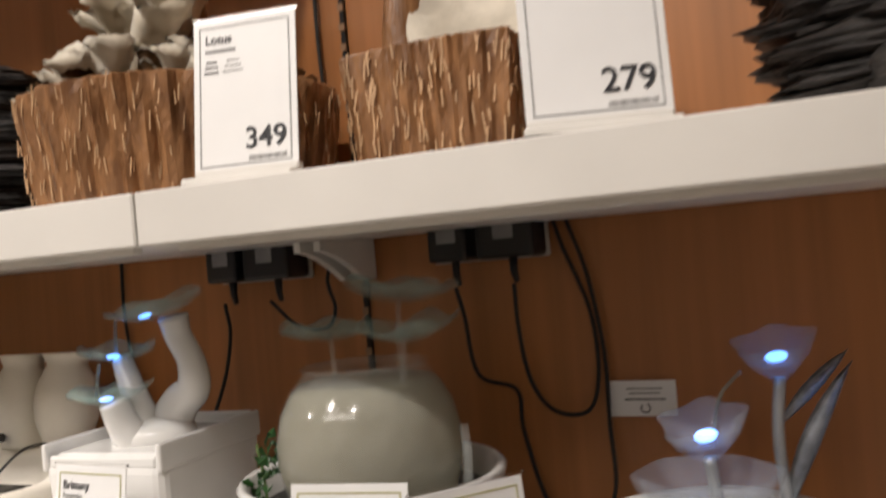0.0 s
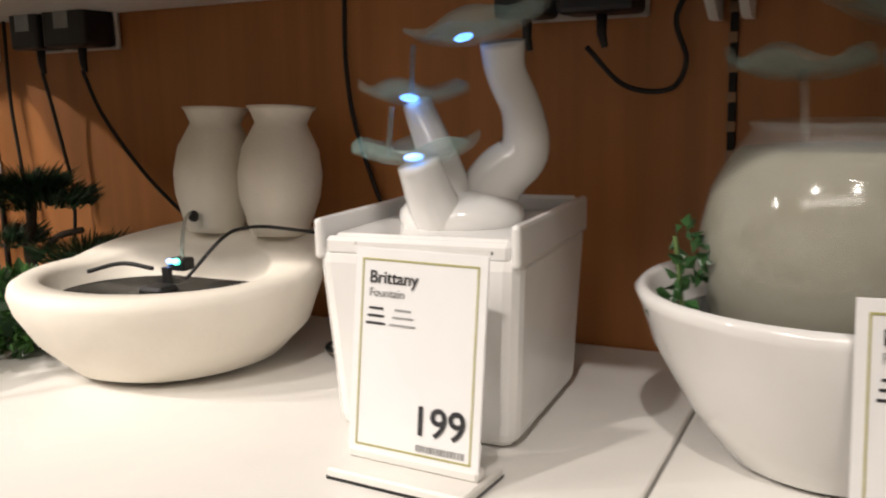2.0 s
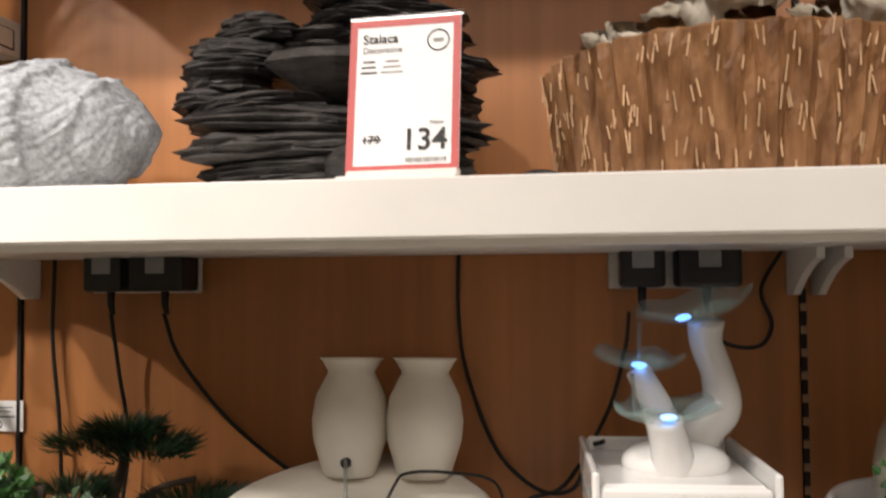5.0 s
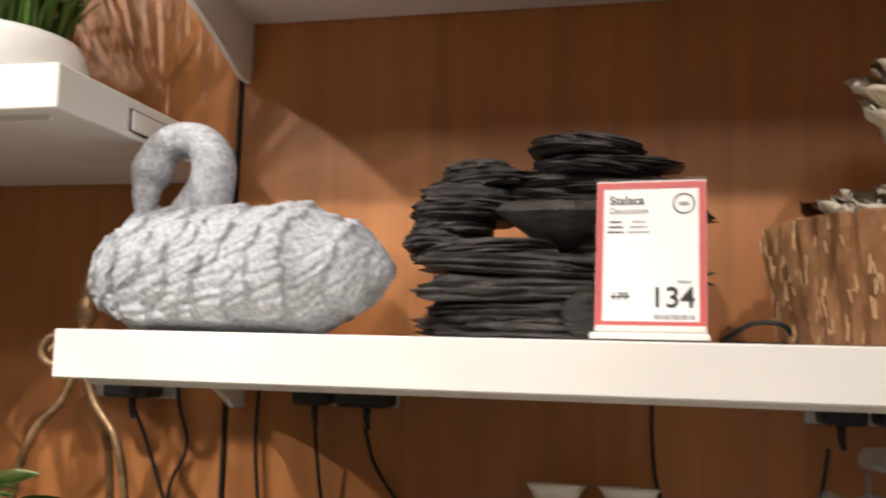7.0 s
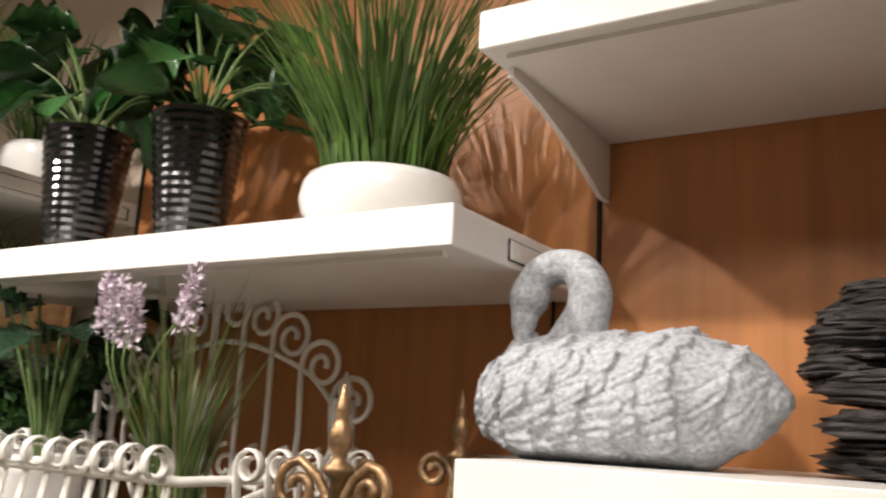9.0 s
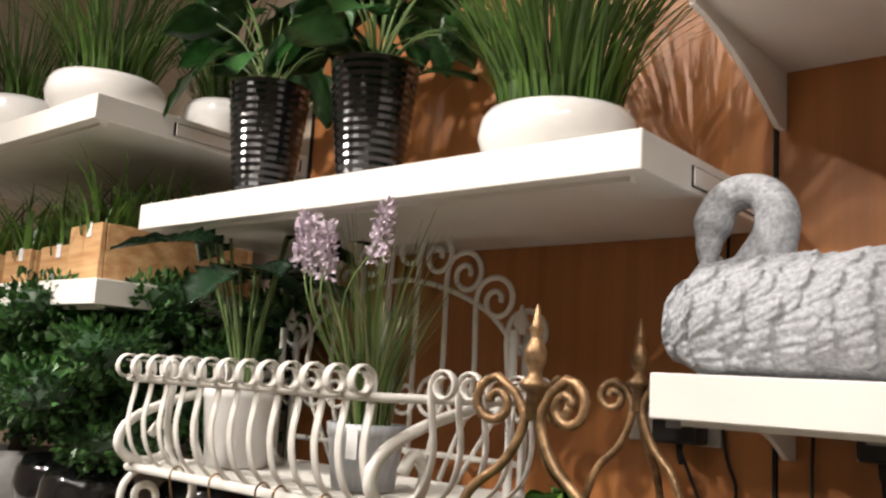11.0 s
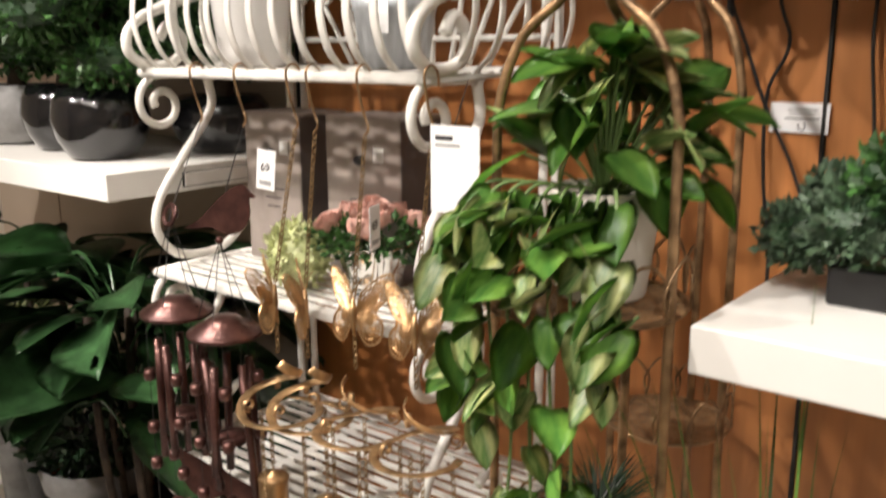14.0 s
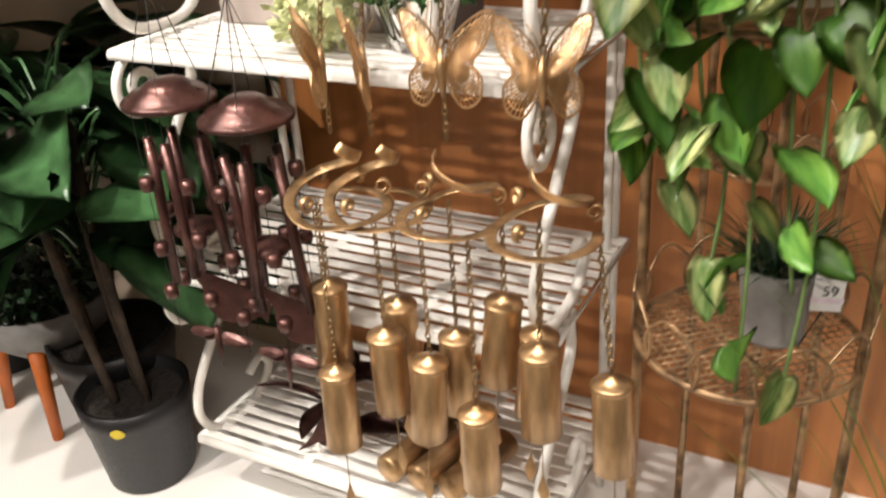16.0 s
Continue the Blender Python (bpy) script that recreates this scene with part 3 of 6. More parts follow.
# ---- twin vase bowl fountain ----
def twin_vase_fountain(x, y, z):
    t = thing("bowl_fountain", "cream stoneware bowl fountain with two small vases, running", "fountain", Matrix.Translation((x, y, z)))
    bm = bmesh.new()
    n = 56
    prof = [(k, q * 0.68, e) for k, q, e in [(0.0, 0.0, 0), (0.50, 0.0, 0), (0.66, 0.012, 0), (0.86, 0.055, 0), (0.97, 0.095, 0), (1.0, 0.118, 0), (0.985, 0.13, 0), (0.94, 0.136, 0), (0.79, 0.134, 1), (0.765, 0.127, 1), (0.70, 0.085, 1), (0.0, 0.078, 1)]]
    rings = []
    for k, h, inner in prof:
        ring = []
        for i in range(n):
            a = 2 * math.pi * i / n
            sx, sy = 0.148, 0.142
            if inner:
                px, py = k * 0.146 * math.cos(a), k * 0.122 * math.sin(a) - 0.024
            else:
                px, py = k * sx * math.cos(a), k * sy * math.sin(a) + 0.01 * math.sin(a)
                if py > 0.06 * k:
                    px *= 1 - 1.8 * (py - 0.06 * k)
            lift = 0.034 * max(0, py / 0.14) * (h > 0.05)
            ring.append(bm.verts.new((px, py, h + lift)))
        rings.append(ring)
    for a, b in zip(rings, rings[1:]):
        for i in range(n):
            bm.faces.new((a[i], a[(i + 1) % n], b[(i + 1) % n], b[i]))
    bmesh.ops.remove_doubles(bm, verts=bm.verts, dist=1e-6)
    part("bowl", bm, BISQUE, t, smooth=True)
    part("water", lathe([(0.0, 0.070), (0.73, 0.070)], 40, sx=0.146, sy=0.122, y=-0.024), POOL, t, smooth=True)
    vase = [(0.0, 0.0), (0.026, 0.0), (0.030, 0.006), (0.041, 0.04), (0.043, 0.062), (0.039, 0.088), (0.029, 0.108), (0.026, 0.114), (0.031, 0.126), (0.0345, 0.130), (0.030, 0.128), (0.024, 0.114), (0.02, 0.10), (0.0, 0.095)]
    for vx in (-0.022, 0.062):
        v = part("vase", lathe(vase, 28, wave=lambda a, r: 1.0 + (0.06 * math.cos(2 * a) if 7 < r < 11 else 0)), BISQUE, t, "small cream vase with a flared lip", True, Matrix.Translation((vx, 0.085, 0.112)) @ pose(0, 0, 0, -6))
        if vx < 0:
            part("spout_hole", lathe([(0.0058, 0), (0.0058, 0.003), (0, 0.003)], 12), GAP, v, m=pose(0.006, -0.0385, 0.018, 90))
    part("pump", box(0.03, 0.026, 0.02, -0.01, -0.015, 0.065, bevel=0.003), BLACK, t)
    part("pump_lamp", box(0.022, 0.018, 0.012, -0.012, 0.02, 0.090, bevel=0.002), BLACK, t)
    part("pump_stand", box(0.008, 0.006, 0.03, -0.012, 0.0, 0.075), BLACK, t)
    part("green_light", blob(0.0045, 0.003, 0.0035, -0.008, 0.009, 0.094), LEDG, t)
    part("blue_light", blob(0.004, 0.003, 0.003, -0.016, 0.009, 0.094), LEDB, t)
    part("pump_cord", tube(spline([(-0.02, -0.01, 0.09), (-0.05, -0.02, 0.095), (-0.07, -0.045, 0.09)], 6), 0.0022, 6), CABLE, t, smooth=True)
    part("back_cord", tube(spline([(0.03, -0.02, 0.085), (0.042, 0.02, 0.118), (0.05, 0.045, 0.125), (0.09, 0.05, 0.126), (0.14, 0.08, 0.11), (0.15, 0.1, 0.06), (0.16, 0.1, 0.004)], 6), 0.0017, 6), CABLE, t, smooth=True)
    part("water_jet", tube(spline([(-0.016, 0.044, 0.138), (-0.012, 0.03, 0.132), (-0.01, 0.022, 0.112), (-0.008, 0.018, 0.086)], 6), 0.0022, 6), WATER, t, smooth=True)
    return t


twin_vase_fountain(-0.854, -0.19, Z_C)


def wavy_disc(r, seed, dip=0.25, thick=0.004, lobes=5, amp=0.16, up=0.02):
    """A glass dish with a fluted, wavy rim."""
    rng = random.Random(seed)
    ph = [rng.uniform(0, 6.28) for _ in range(3)]
    bm = bmesh.new()
    n, rings = 44, []
    rows = [(0.0, 0.0), (0.25, -0.002), (0.55, 0.002), (0.8, 0.008), (1.0, 0.014)]
    for k, h in rows + [(k, h - thick) for k, h in rows[::-1]]:
        ring = []
        for i in range(n):
            a = 2 * math.pi * i / n
            w = math.sin(lobes * a + ph[0]) * 0.6 + math.sin((lobes + 3) * a + ph[1]) * 0.4
            q = r * k * (1 + amp * 0.5 * w * k)
            ring.append(bm.verts.new((q * math.cos(a), q * math.sin(a), h * r / 0.05 + up * k * k * math.sin(lobes * a + ph[2]) * 0.35)))
        rings.append(ring)
    for a, b in zip(rings, rings[1:]):
        for i in range(n):
            bm.faces.new((a[i], a[(i + 1) % n], b[(i + 1) % n], b[i]))
    bmesh.ops.remove_doubles(bm, verts=bm.verts, dist=1e-6)
    return bm


# ---- coral fountain on a box ----
def coral_fountain(x, y, z, yaw):
    t = thing("coral_fountain", "white glazed box fountain with coral stems and glass dishes", "fountain", Matrix.Translation((x, y, z)) @ pose(0, 0, 0, 0, 0, yaw))
    w, d, h = 0.158, 0.185, 0.155
    part("plinth_box", box(w, d, h - 0.012, 0, 0, (h - 0.012) / 2, bevel=0.012, seg=3, taper=0.9), CERAMIC, t, smooth=False)
    for s in (-1, 1):
        part("side_rim", box(0.007, d, 0.03, s * (w / 2 - 0.0035), 0, h - 0.007, bevel=0.003, seg=2), CERAMIC, t)
    part("front_rim", box(w - 0.016, 0.007, 0.014, 0, -d / 2 + 0.005, h - 0.012, bevel=0.003), CERAMIC, t)
    part("back_rim", box(w - 0.016, 0.007, 0.03, 0, d / 2 - 0.004, h - 0.007, bevel=0.003), CERAMIC, t)
    part("cover", box(w - 0.018, d - 0.02, 0.01, 0, 0, h - 0.009, bevel=0.004), CERAMIC, t)
    bm = tube(spline([(0.005, 0.0, h - 0.012), (0.03, 0.005, h + 0.03), (0.050, 0.008, h + 0.05), (0.048, 0.01, h + 0.08), (0.037, 0.005, h + 0.11), (0.036, 0.0, h + 0.132)], 7), lambda k: 0.026 - 0.0105 * min(1, k * 1.6) + 0.006 * max(0, k - 0.8) * 5 * 0.3, 18)
    tube(spline([(0.0, -0.01, h - 0.01), (-0.004, -0.018, h + 0.025), (-0.014, -0.018, h + 0.055), (-0.030, -0.012, h + 0.088)], 7), lambda k: 0.021 - 0.0095 * k, 16, bm)
    tube(spline([(0.0, -0.015, h - 0.012), (-0.004, -0.042, h + 0.012), (-0.012, -0.052, h + 0.046)], 7), lambda k: 0.022 - 0.006 * k, 16, bm)
    blob(0.05, 0.045, 0.022, 0.004, -0.008, h + 0.002, bm=bm, sub=3)
    part("coral", bm, CERAMIC, t, "white glazed branching coral stem", True)
    for k, (px, py, pz, r, tx, ty) in enumerate(((0.024, -0.01, h + 0.138, 0.054, 5, -12), (-0.030, -0.018, h + 0.092, 0.042, 2, 3), (-0.010, -0.056, h + 0.050, 0.046, 3, -2))):
        dd = part("glass_dish", wavy_disc(r, 3 + k, up=0.010, amp=0.12), GLASSG, t, "wavy green-tinted glass dish", True, pose(px, py, pz, tx, ty, 0))
        part("blue_light", blob(0.0075, 0.0075, 0.003, sub=2), LEDB, dd, m=Matrix.Translation((-0.012 if k == 0 else 0, -0.008, 0.001)))
    part("water_fall", tube([(-0.028, -0.02, h + 0.132), (-0.029, -0.021, h + 0.115), (-0.029, -0.022, h + 0.095)], 0.0022, 7), WATER, t, smooth=True)
    part("water_fall", tube([(-0.038, -0.04, h + 0.086), (-0.037, -0.048, h + 0.06), (-0.036, -0.05, h + 0.05)], 0.0022, 7), WATER, t, smooth=True)
    return t


coral_fountain(-0.541, -0.205, Z_C, 3)


# ---- fish bowl fountain ----
def fish_bowl_fountain(x, y, z):
    t = thing("fish_bowl_fountain", "white ribbed bowl fountain with a cloudy glass fish bowl", "fountain", Matrix.Translation((x, y, z)))
    prof = [(r * 0.88, q * 0.88) for r, q in [(0, 0), (0.075, 0), (0.085, 0.006), (0.115, 0.045), (0.14, 0.09), (0.152, 0.125), (0.155, 0.132), (0.150, 0.137), (0.143, 0.134), (0.136, 0.11), (0.11, 0.06), (0, 0.05)]]
    part("basin", lathe(prof, 64, wave=lambda a, r: 1 + (0.012 * math.sin(7 * a + r * 2.6) * (0.6 + 0.4 * math.sin(3 * a)) if 2 < r < 6 else 0)), CERAMIC, t, smooth=True)
    part("basin_water", lathe([(0, 0.092), (0.117, 0.092)], 40), WATER, t, smooth=True)
    g = [(0, 0.052), (0.045, 0.054), (0.07, 0.066), (0.09, 0.096), (0.0985, 0.130), (0.0985, 0.152), (0.092, 0.180), (0.080, 0.202), (0.068, 0.214), (0.065, 0.218), (0.069, 0.223), (0.066, 0.223), (0.062, 0.217)]
    fill = [(0, 0.054), (0.044, 0.056), (0.0685, 0.0675), (0.0885, 0.097), (0.097, 0.130), (0.097, 0.152), (0.0905, 0.179), (0.0785, 0.2), (0.072, 0.206), (0, 0.207)]
    part("cloudy_water", lathe([(r * 0.965, q * 1.02) for r, q in fill], 48), MURK, t, smooth=True)
    part("glass_bowl", lathe([(r * 0.965, q * 1.02) for r, q in g], 44), GLASSC, t, smooth=True)
    for k, (px, py, pz, r) in enumerate(((0.03, 0.03, 0.292, 0.058), (-0.035, -0.01, 0.258, 0.046), (0.065, -0.02, 0.256, 0.05))):
        part("glass_dish", wavy_disc(r, 20 + k, up=0.014), GLASSG, t, "wavy green-tinted glass dish", True, pose(px, py, pz, 4 * k - 4, 6 - 5 * k, 0))
        part("glass_stem", tube([(px * 0.8, py, 0.2), (px * 0.9, py, 0.26), (px, py, pz - 0.004)], 0.003, 8), GLASSC, t, smooth=True)
    part("side_tube", tube(spline([(0.10, 0.0, 0.08), (0.106, 0, 0.13), (0.104, 0, 0.165)], 5), 0.005, 8), GLASSC, t, smooth=True)
    sprig = part("plastic_sprig", tube(spline([(-0.095, -0.05, 0.085), (-0.098, -0.05, 0.12), (-0.102, -0.052, 0.155)], 5), 0.0016, 5), STEMG, t, "green plastic water plant")
    rng = random.Random(4)
    bm = bmesh.new()
    for k in range(8):
        clump(rng, bm, (-0.098 + rng.uniform(-0.010, 0.010), -0.05 + rng.uniform(-0.008, 0.008), 0.102 + k * 0.0075), 0.007, 7, 0.013)
    part("leaves", bm, LEAFM, sprig)
    return t


fish_bowl_fountain(-0.262, -0.205, Z_C)


# ---- tulip fountain ----
def tulip_fountain(x, y, z):
    t = thing("tulip_fountain", "metal and glass tulip fountain lit blue over a white basin", "fountain", Matrix.Translation((x, y, z)))
    part("basin", lathe([(0, 0), (0.06, 0), (0.09, 0.02), (0.105, 0.055), (0.11, 0.08), (0.106, 0.085), (0.10, 0.08), (0.10, 0.065), (0, 0.055)], 40, wave=lambda a, r: 1 + (0.035 * math.sin(5 * a) * (r > 2))), CERAMIC, t, smooth=True)
    part("basin_water", lathe([(0, 0.07), (0.095, 0.07)], 32), WATER, t, smooth=True)
    part("crystal_bowl", lathe([(0.02, 0.07), (0.045, 0.1), (0.06, 0.135), (0.055, 0.137), (0.04, 0.1), (0.0, 0.078)], 24, wave=lambda a, r: 1 + 0.05 * math.sin(6 * a)), GLASSF, t, smooth=True, m=Matrix.Translation((0.0, -0.04, 0)))

    def flower(px, py, pz, r, tilt):
        f = part("glass_tulip", lathe([(0.004, -0.012), (r * 0.5, 0.0), (r * 0.85, r * 0.35), (r * 1.02, r * 0.85), (r * 0.97, r * 0.86), (r * 0.8, r * 0.36), (r * 0.4, 0.006), (0.0, 0.004)], 30, wave=lambda a, q: 1 + (0.16 * math.sin(5 * a) if q in (3, 4) else 0.05 * math.sin(5 * a))), GLASSF, t, "ruffled glass tulip glowing blue", True, pose(px, py, pz, tilt, -6, 0))
        part("blue_light", blob(0.010, 0.010, 0.004, 0, 0, 0.012, sub=2), LEDB, f)
        return f
    flower(0.055, 0.06, 0.203, 0.034, 14)
    flower(0.0, -0.02, 0.150, 0.034, 16)
    part("stem", tube(spline([(0.055, 0.05, 0.06), (0.05, 0.055, 0.14), (0.055, 0.06, 0.196)], 5), 0.0052, 8), GALV, t, smooth=True)
    part("stem", tube(spline([(0.006, -0.01, 0.06), (0.002, -0.015, 0.11), (0.0, -0.02, 0.143)], 5), 0.0052, 8), GALV, t, smooth=True)
    lm = leaf_mesh("metal_leaf", 0.15, 0.022, GALV, fold=0.5, droop=0.1)
    part("metal_leaf", lm, GALV, t, m=aim((0.05, 0.05, 0.07), (0.35, 0.1, 0.9), 30))
    part("metal_leaf", lm, GALV, t, m=aim((0.05, 0.07, 0.15), (0.62, 0.1, 0.7), 60, 0.6))
    part("water_fall", tube(spline([(0.025, 0.03, 0.206), (0.010, 0.0, 0.19), (0.004, -0.012, 0.162)], 5), 0.002, 6), WATER, t, smooth=True)
    return t


tulip_fountain(0.075, -0.215, Z_C)


# ---- stone swan ----
def interp(x, table):
    for (a, p), (b, q) in zip(table, table[1:]):
        if x <= b:
            k = (x - a) / (b - a)
            k = k * k * (3 - 2 * k)
            return p + (q - p) * k
    return table[-1][1]


def stone_swan(x, y, z):
    """One cast body: a smooth swan raised into overlapping feathers, its neck bent back over the breast."""
    rng = random.Random(11)
    top = [(-0.187, -0.012), (-0.165, 0.030), (-0.125, 0.062), (-0.05, 0.064), (0.06, 0.064), (0.125, 0.044), (0.168, 0.006)]
    low = [(-0.187, -0.014), (-0.17, -0.052), (-0.12, -0.070), (0.08, -0.070), (0.125, -0.046), (0.168, -0.004)]
    half = [(-0.187, 0.004), (-0.16, 0.048), (-0.10, 0.080), (0.05, 0.084), (0.12, 0.052), (0.168, 0.012)]
    n_u, n_a = 250, 170
    feathers = []
    for row in range(12):
        q = row / 11
        u0 = -0.192 + 0.325 * q
        ln, wd = 0.040 + 0.040 * q, 0.032 + 0.004 * q
        count = 17 if q < 0.5 else 15
        for c in range(count):
            feathers.append((u0 + rng.uniform(-0.011, 0.011), 2 * math.pi * (c + 0.5 * (row % 2)) / count + rng.uniform(-0.06, 0.06), ln * rng.uniform(0.88, 1.15), wd * rng.uniform(0.9, 1.15), rng.uniform(0.75, 1.25)))
    table = np.array(feathers)
    bm = bmesh.new()
    rings = []
    for i in range(n_u + 1):
        px = -0.187 + 0.355 * i / n_u
        zt, zl, hw = interp(px, top), interp(px, low), interp(px, half)
        mid, hh = (zt + zl) / 2, (zt - zl) / 2
        ang = 2 * np.pi * np.arange(n_a) / n_a
        girth = (hw + hh) / 2
        along = px - table[:, 0][None, :]
        lean = np.where(np.cos(ang) < 0, -1.0, 1.0)[:, None] * 0.35
        across = (ang[:, None] - table[:, 1][None, :] + np.pi) % (2 * np.pi) - np.pi
        across = across * girth - lean * along
        t = along / table[:, 2][None, :]
        w = np.abs(across) / (0.5 * table[:, 3][None, :])
        edge = 1 - w ** 2.6 - np.clip((t - 0.72) / 0.28, 0, None) ** 2.2
        inside = (t > 0) & (edge > 0)
        rib = 0.0012 * np.exp(-(w / 0.12) ** 2) + 0.0007 * np.cos(w * 14 + t * 5)
        lift = np.where(inside, (0.002 + 0.0105 * t + rib * 1.5) * np.clip(edge * 3.5, 0, 1) ** 0.5 * table[:, 4][None, :], 0).max(axis=1)
        ease = min(1.0, (px + 0.187) / 0.03, (0.168 - px) / 0.012 + 0.25)
        ring = []
        for a, h in zip(ang, lift):
            ca, sa = math.cos(a), math.sin(a)
            g = h * ease * (1.0 if sa > -0.75 else 0.2)
            ring.append(bm.verts.new((px, (hw + g) * ca, max(-0.071, mid + (hh + g) * sa))))
        rings.append(ring)
    for a, b in zip(rings, rings[1:]):
        for k in range(n_a):
            bm.faces.new((a[k], a[(k + 1) % n_a], b[(k + 1) % n_a], b[k]))
    bm.faces.new(rings[0][::-1])
    bm.faces.new(rings[-1])
    neck = spline([(-0.085, 0, 0.03), (-0.056, 0, 0.085), (-0.050, 0, 0.122), (-0.066, 0, 0.147), (-0.092, -0.002, 0.151), (-0.114, -0.005, 0.138), (-0.123, -0.008, 0.114), (-0.127, -0.012, 0.086), (-0.126, -0.018, 0.055)], 8)
    tube(neck, lambda k: interp(k, [(0, 0.034), (0.2, 0.0255), (0.45, 0.021), (0.62, 0.0215), (0.76, 0.024), (0.86, 0.016), (1.0, 0.008)]), 20, bm)
    for s in (-1, 1):
        blob(0.004, 0.002, 0.004, -0.125, -0.008 + s * 0.0225, 0.118, bm=bm, sub=2)
    raw = done("swan_planter", bm, SWANM, True)
    ob = bpy.data.objects.new("swan_planter", raw)
    scene.collection.objects.link(ob)
    cast = ob.modifiers.new("cast", "REMESH")
    cast.mode, cast.voxel_size, cast.use_smooth_shade = "VOXEL", 0.0016, True
    me = bpy.data.meshes.new_from_object(ob.evaluated_get(bpy.context.evaluated_depsgraph_get()))
    bpy.data.objects.remove(ob)
    bpy.data.meshes.remove(raw)
    me.name = "swan_planter"
    ob = new("swan_planter", me)
    ob.location = (x, y, z + 0.071)
    return tagged(ob, "grey cast stone swan ornament with carved feathers", "ornament")


stone_swan(-1.209, -0.235, Z_B)
lamp_dot = new("swan_lamp", done("swan_lamp", blob(0.008, 0.006, 0.005, sub=2), LEDW))
lamp_dot.location = (-1.175, -0.20, Z_B + 0.143)
tagged(lamp_dot, "tiny cool white light on the swan's back", "light")


# ---- slate fountains: stacks of thin uneven slabs ----
def slab_mesh(rng, rx, ry, h):
    bm = bmesh.new()
    n, rings = 18, []
    ph = [rng.uniform(0, 6.28) for _ in range(3)]
    for r, (k, z_) in enumerate(((0.9, 0), (1.0, 0.12), (0.94, 0.25), (1.02, 0.4), (0.95, 0.55), (1.0, 0.7), (0.9, 0.85), (0.86, 1.0))):
        ring = []
        for i in range(n):
            a = 2 * math.pi * i / n
            q = k * (1 + 0.10 * math.sin(2 * a + ph[0]) + 0.08 * math.sin(3 * a + ph[1]) + 0.05 * math.sin(7 * a + ph[2] + r) + rng.uniform(-0.03, 0.03))
            ring.append(bm.verts.new((rx * q * math.cos(a), ry * q * math.sin(a), h * z_ + rng.uniform(-0.001, 0.001))))
        rings.append(ring)
    for a, b in zip(rings, rings[1:]):
        for i in range(n):
            bm.faces.new((a[i], a[(i + 1) % n], b[(i + 1) % n], b[i]))
    bm.faces.new(rings[0])
    bm.faces.new(rings[-1])
    return done("slate_slab", bm, SLATE)


def slate_fountain(x, y, z, seed, flip=1):
    rng = random.Random(seed)
    t = thing("slate_fountain", "dark stacked slate resin tabletop fountain", "fountain", Matrix.Translation((x, y, z)), "slate fountains")
    rows = [(0.0, 0.0, 0.150, 0.085, 0.022, 7), (0.005, 0, 0.155, 0.09, 0.020, 5), (0.01, 0, 0.158, 0.088, 0.024, 6), (0.008, -0.005, 0.155, 0.088, 0.022, 9),
            (-0.055, 0.0, 0.10, 0.078, 0.016, 5), (0.09, 0.01, 0.075, 0.07, 0.025, 5), (0.085, 0.0, 0.085, 0.07, 0.022, 4), (0.055, 0.0, 0.09, 0.06, 0.022, 3),
            (-0.110, 0.01, 0.05, 0.05, 0.018, 4), (-0.105, 0.01, 0.045, 0.05, 0.018, 4), (-0.09, 0.01, 0.06, 0.055, 0.018, 3), (-0.085, 0.01, 0.065, 0.05, 0.02, 4), (-0.07, 0.012, 0.055, 0.05, 0.016, 6), (-0.075, 0.01, 0.042, 0.04, 0.014, 4)]
    zz = [0, 0.022, 0.042, 0.066, 0.088, 0.088, 0.112, 0.133, 0.100, 0.118, 0.134, 0.151, 0.170, 0.186]
    for (px, py, rx, ry, h, tilt), pz in zip(rows, zz):
        part("slate_slab", slab_mesh(rng, rx, ry, h * 1.12), SLATE, t, m=pose(px * flip, py, pz, rng.uniform(-2, 2), rng.uniform(-tilt, tilt) * 0.4, rng.uniform(-12, 12)))
    for k in range(7):
        part("slate_slab", slab_mesh(rng, 0.11 - 0.008 * k, 0.065, 0.014), SLATE, t, m=pose((0.055 + 0.008 * math.sin(k * 2)) * flip, 0.01, 0.145 + 0.011 * k, rng.uniform(-3, 3), rng.uniform(-2, 9) * flip, rng.uniform(-10, 10)))
    part("pebble", blob(0.03, 0.02, 0.026, 0.055 * flip, -0.085, 0.024, 0.15, 3), SLATE, t, smooth=True)
    wedge = part("slate_wedge", lathe([(0.002, 0), (0.03, 0.02), (0.07, 0.05), (0.06, 0.06), (0, 0.062)], 10), SLATE, t, m=pose(0.02 * flip, -0.03, 0.090, 8, 0, 0))
    return t


slate_fountain(-0.885, -0.175, Z_B, 5)
slate_fountain(0.30, -0.20, Z_B, 8, -1)


# ---- lotus baskets ----
def petal_mesh(name, ln, w, material):
    bm = bmesh.new()
    rings = []
    for i in range(8):
        t = i / 7
        hw = w * 0.5 * math.sin(math.pi * (0.12 + 0.72 * t)) ** 0.8 + 0.002 * math.sin(9 * t)
        rings.append([bm.verts.new((s * hw * (1 + 0.1 * math.sin(7 * t)), ln * (0.15 + 0.75 * t ** 0.9), ln * (0.75 * t ** 1.5) + 0.5 * abs(s) ** 2 * hw + 0.1 * ln * (t > 0.8) * -1 + 0.004 * math.sin(8 * t + 3 * s))) for s in (-1, -0.5, 0, 0.5, 1)])
    for a, b in zip(rings, rings[1:]):
        for k in range(4):
            bm.faces.new((a[k], a[k + 1], b[k + 1], b[k]))
    bmesh.ops.solidify(bm, geom=bm.faces[:], thickness=0.003)
    return done(name, bm, material, True)


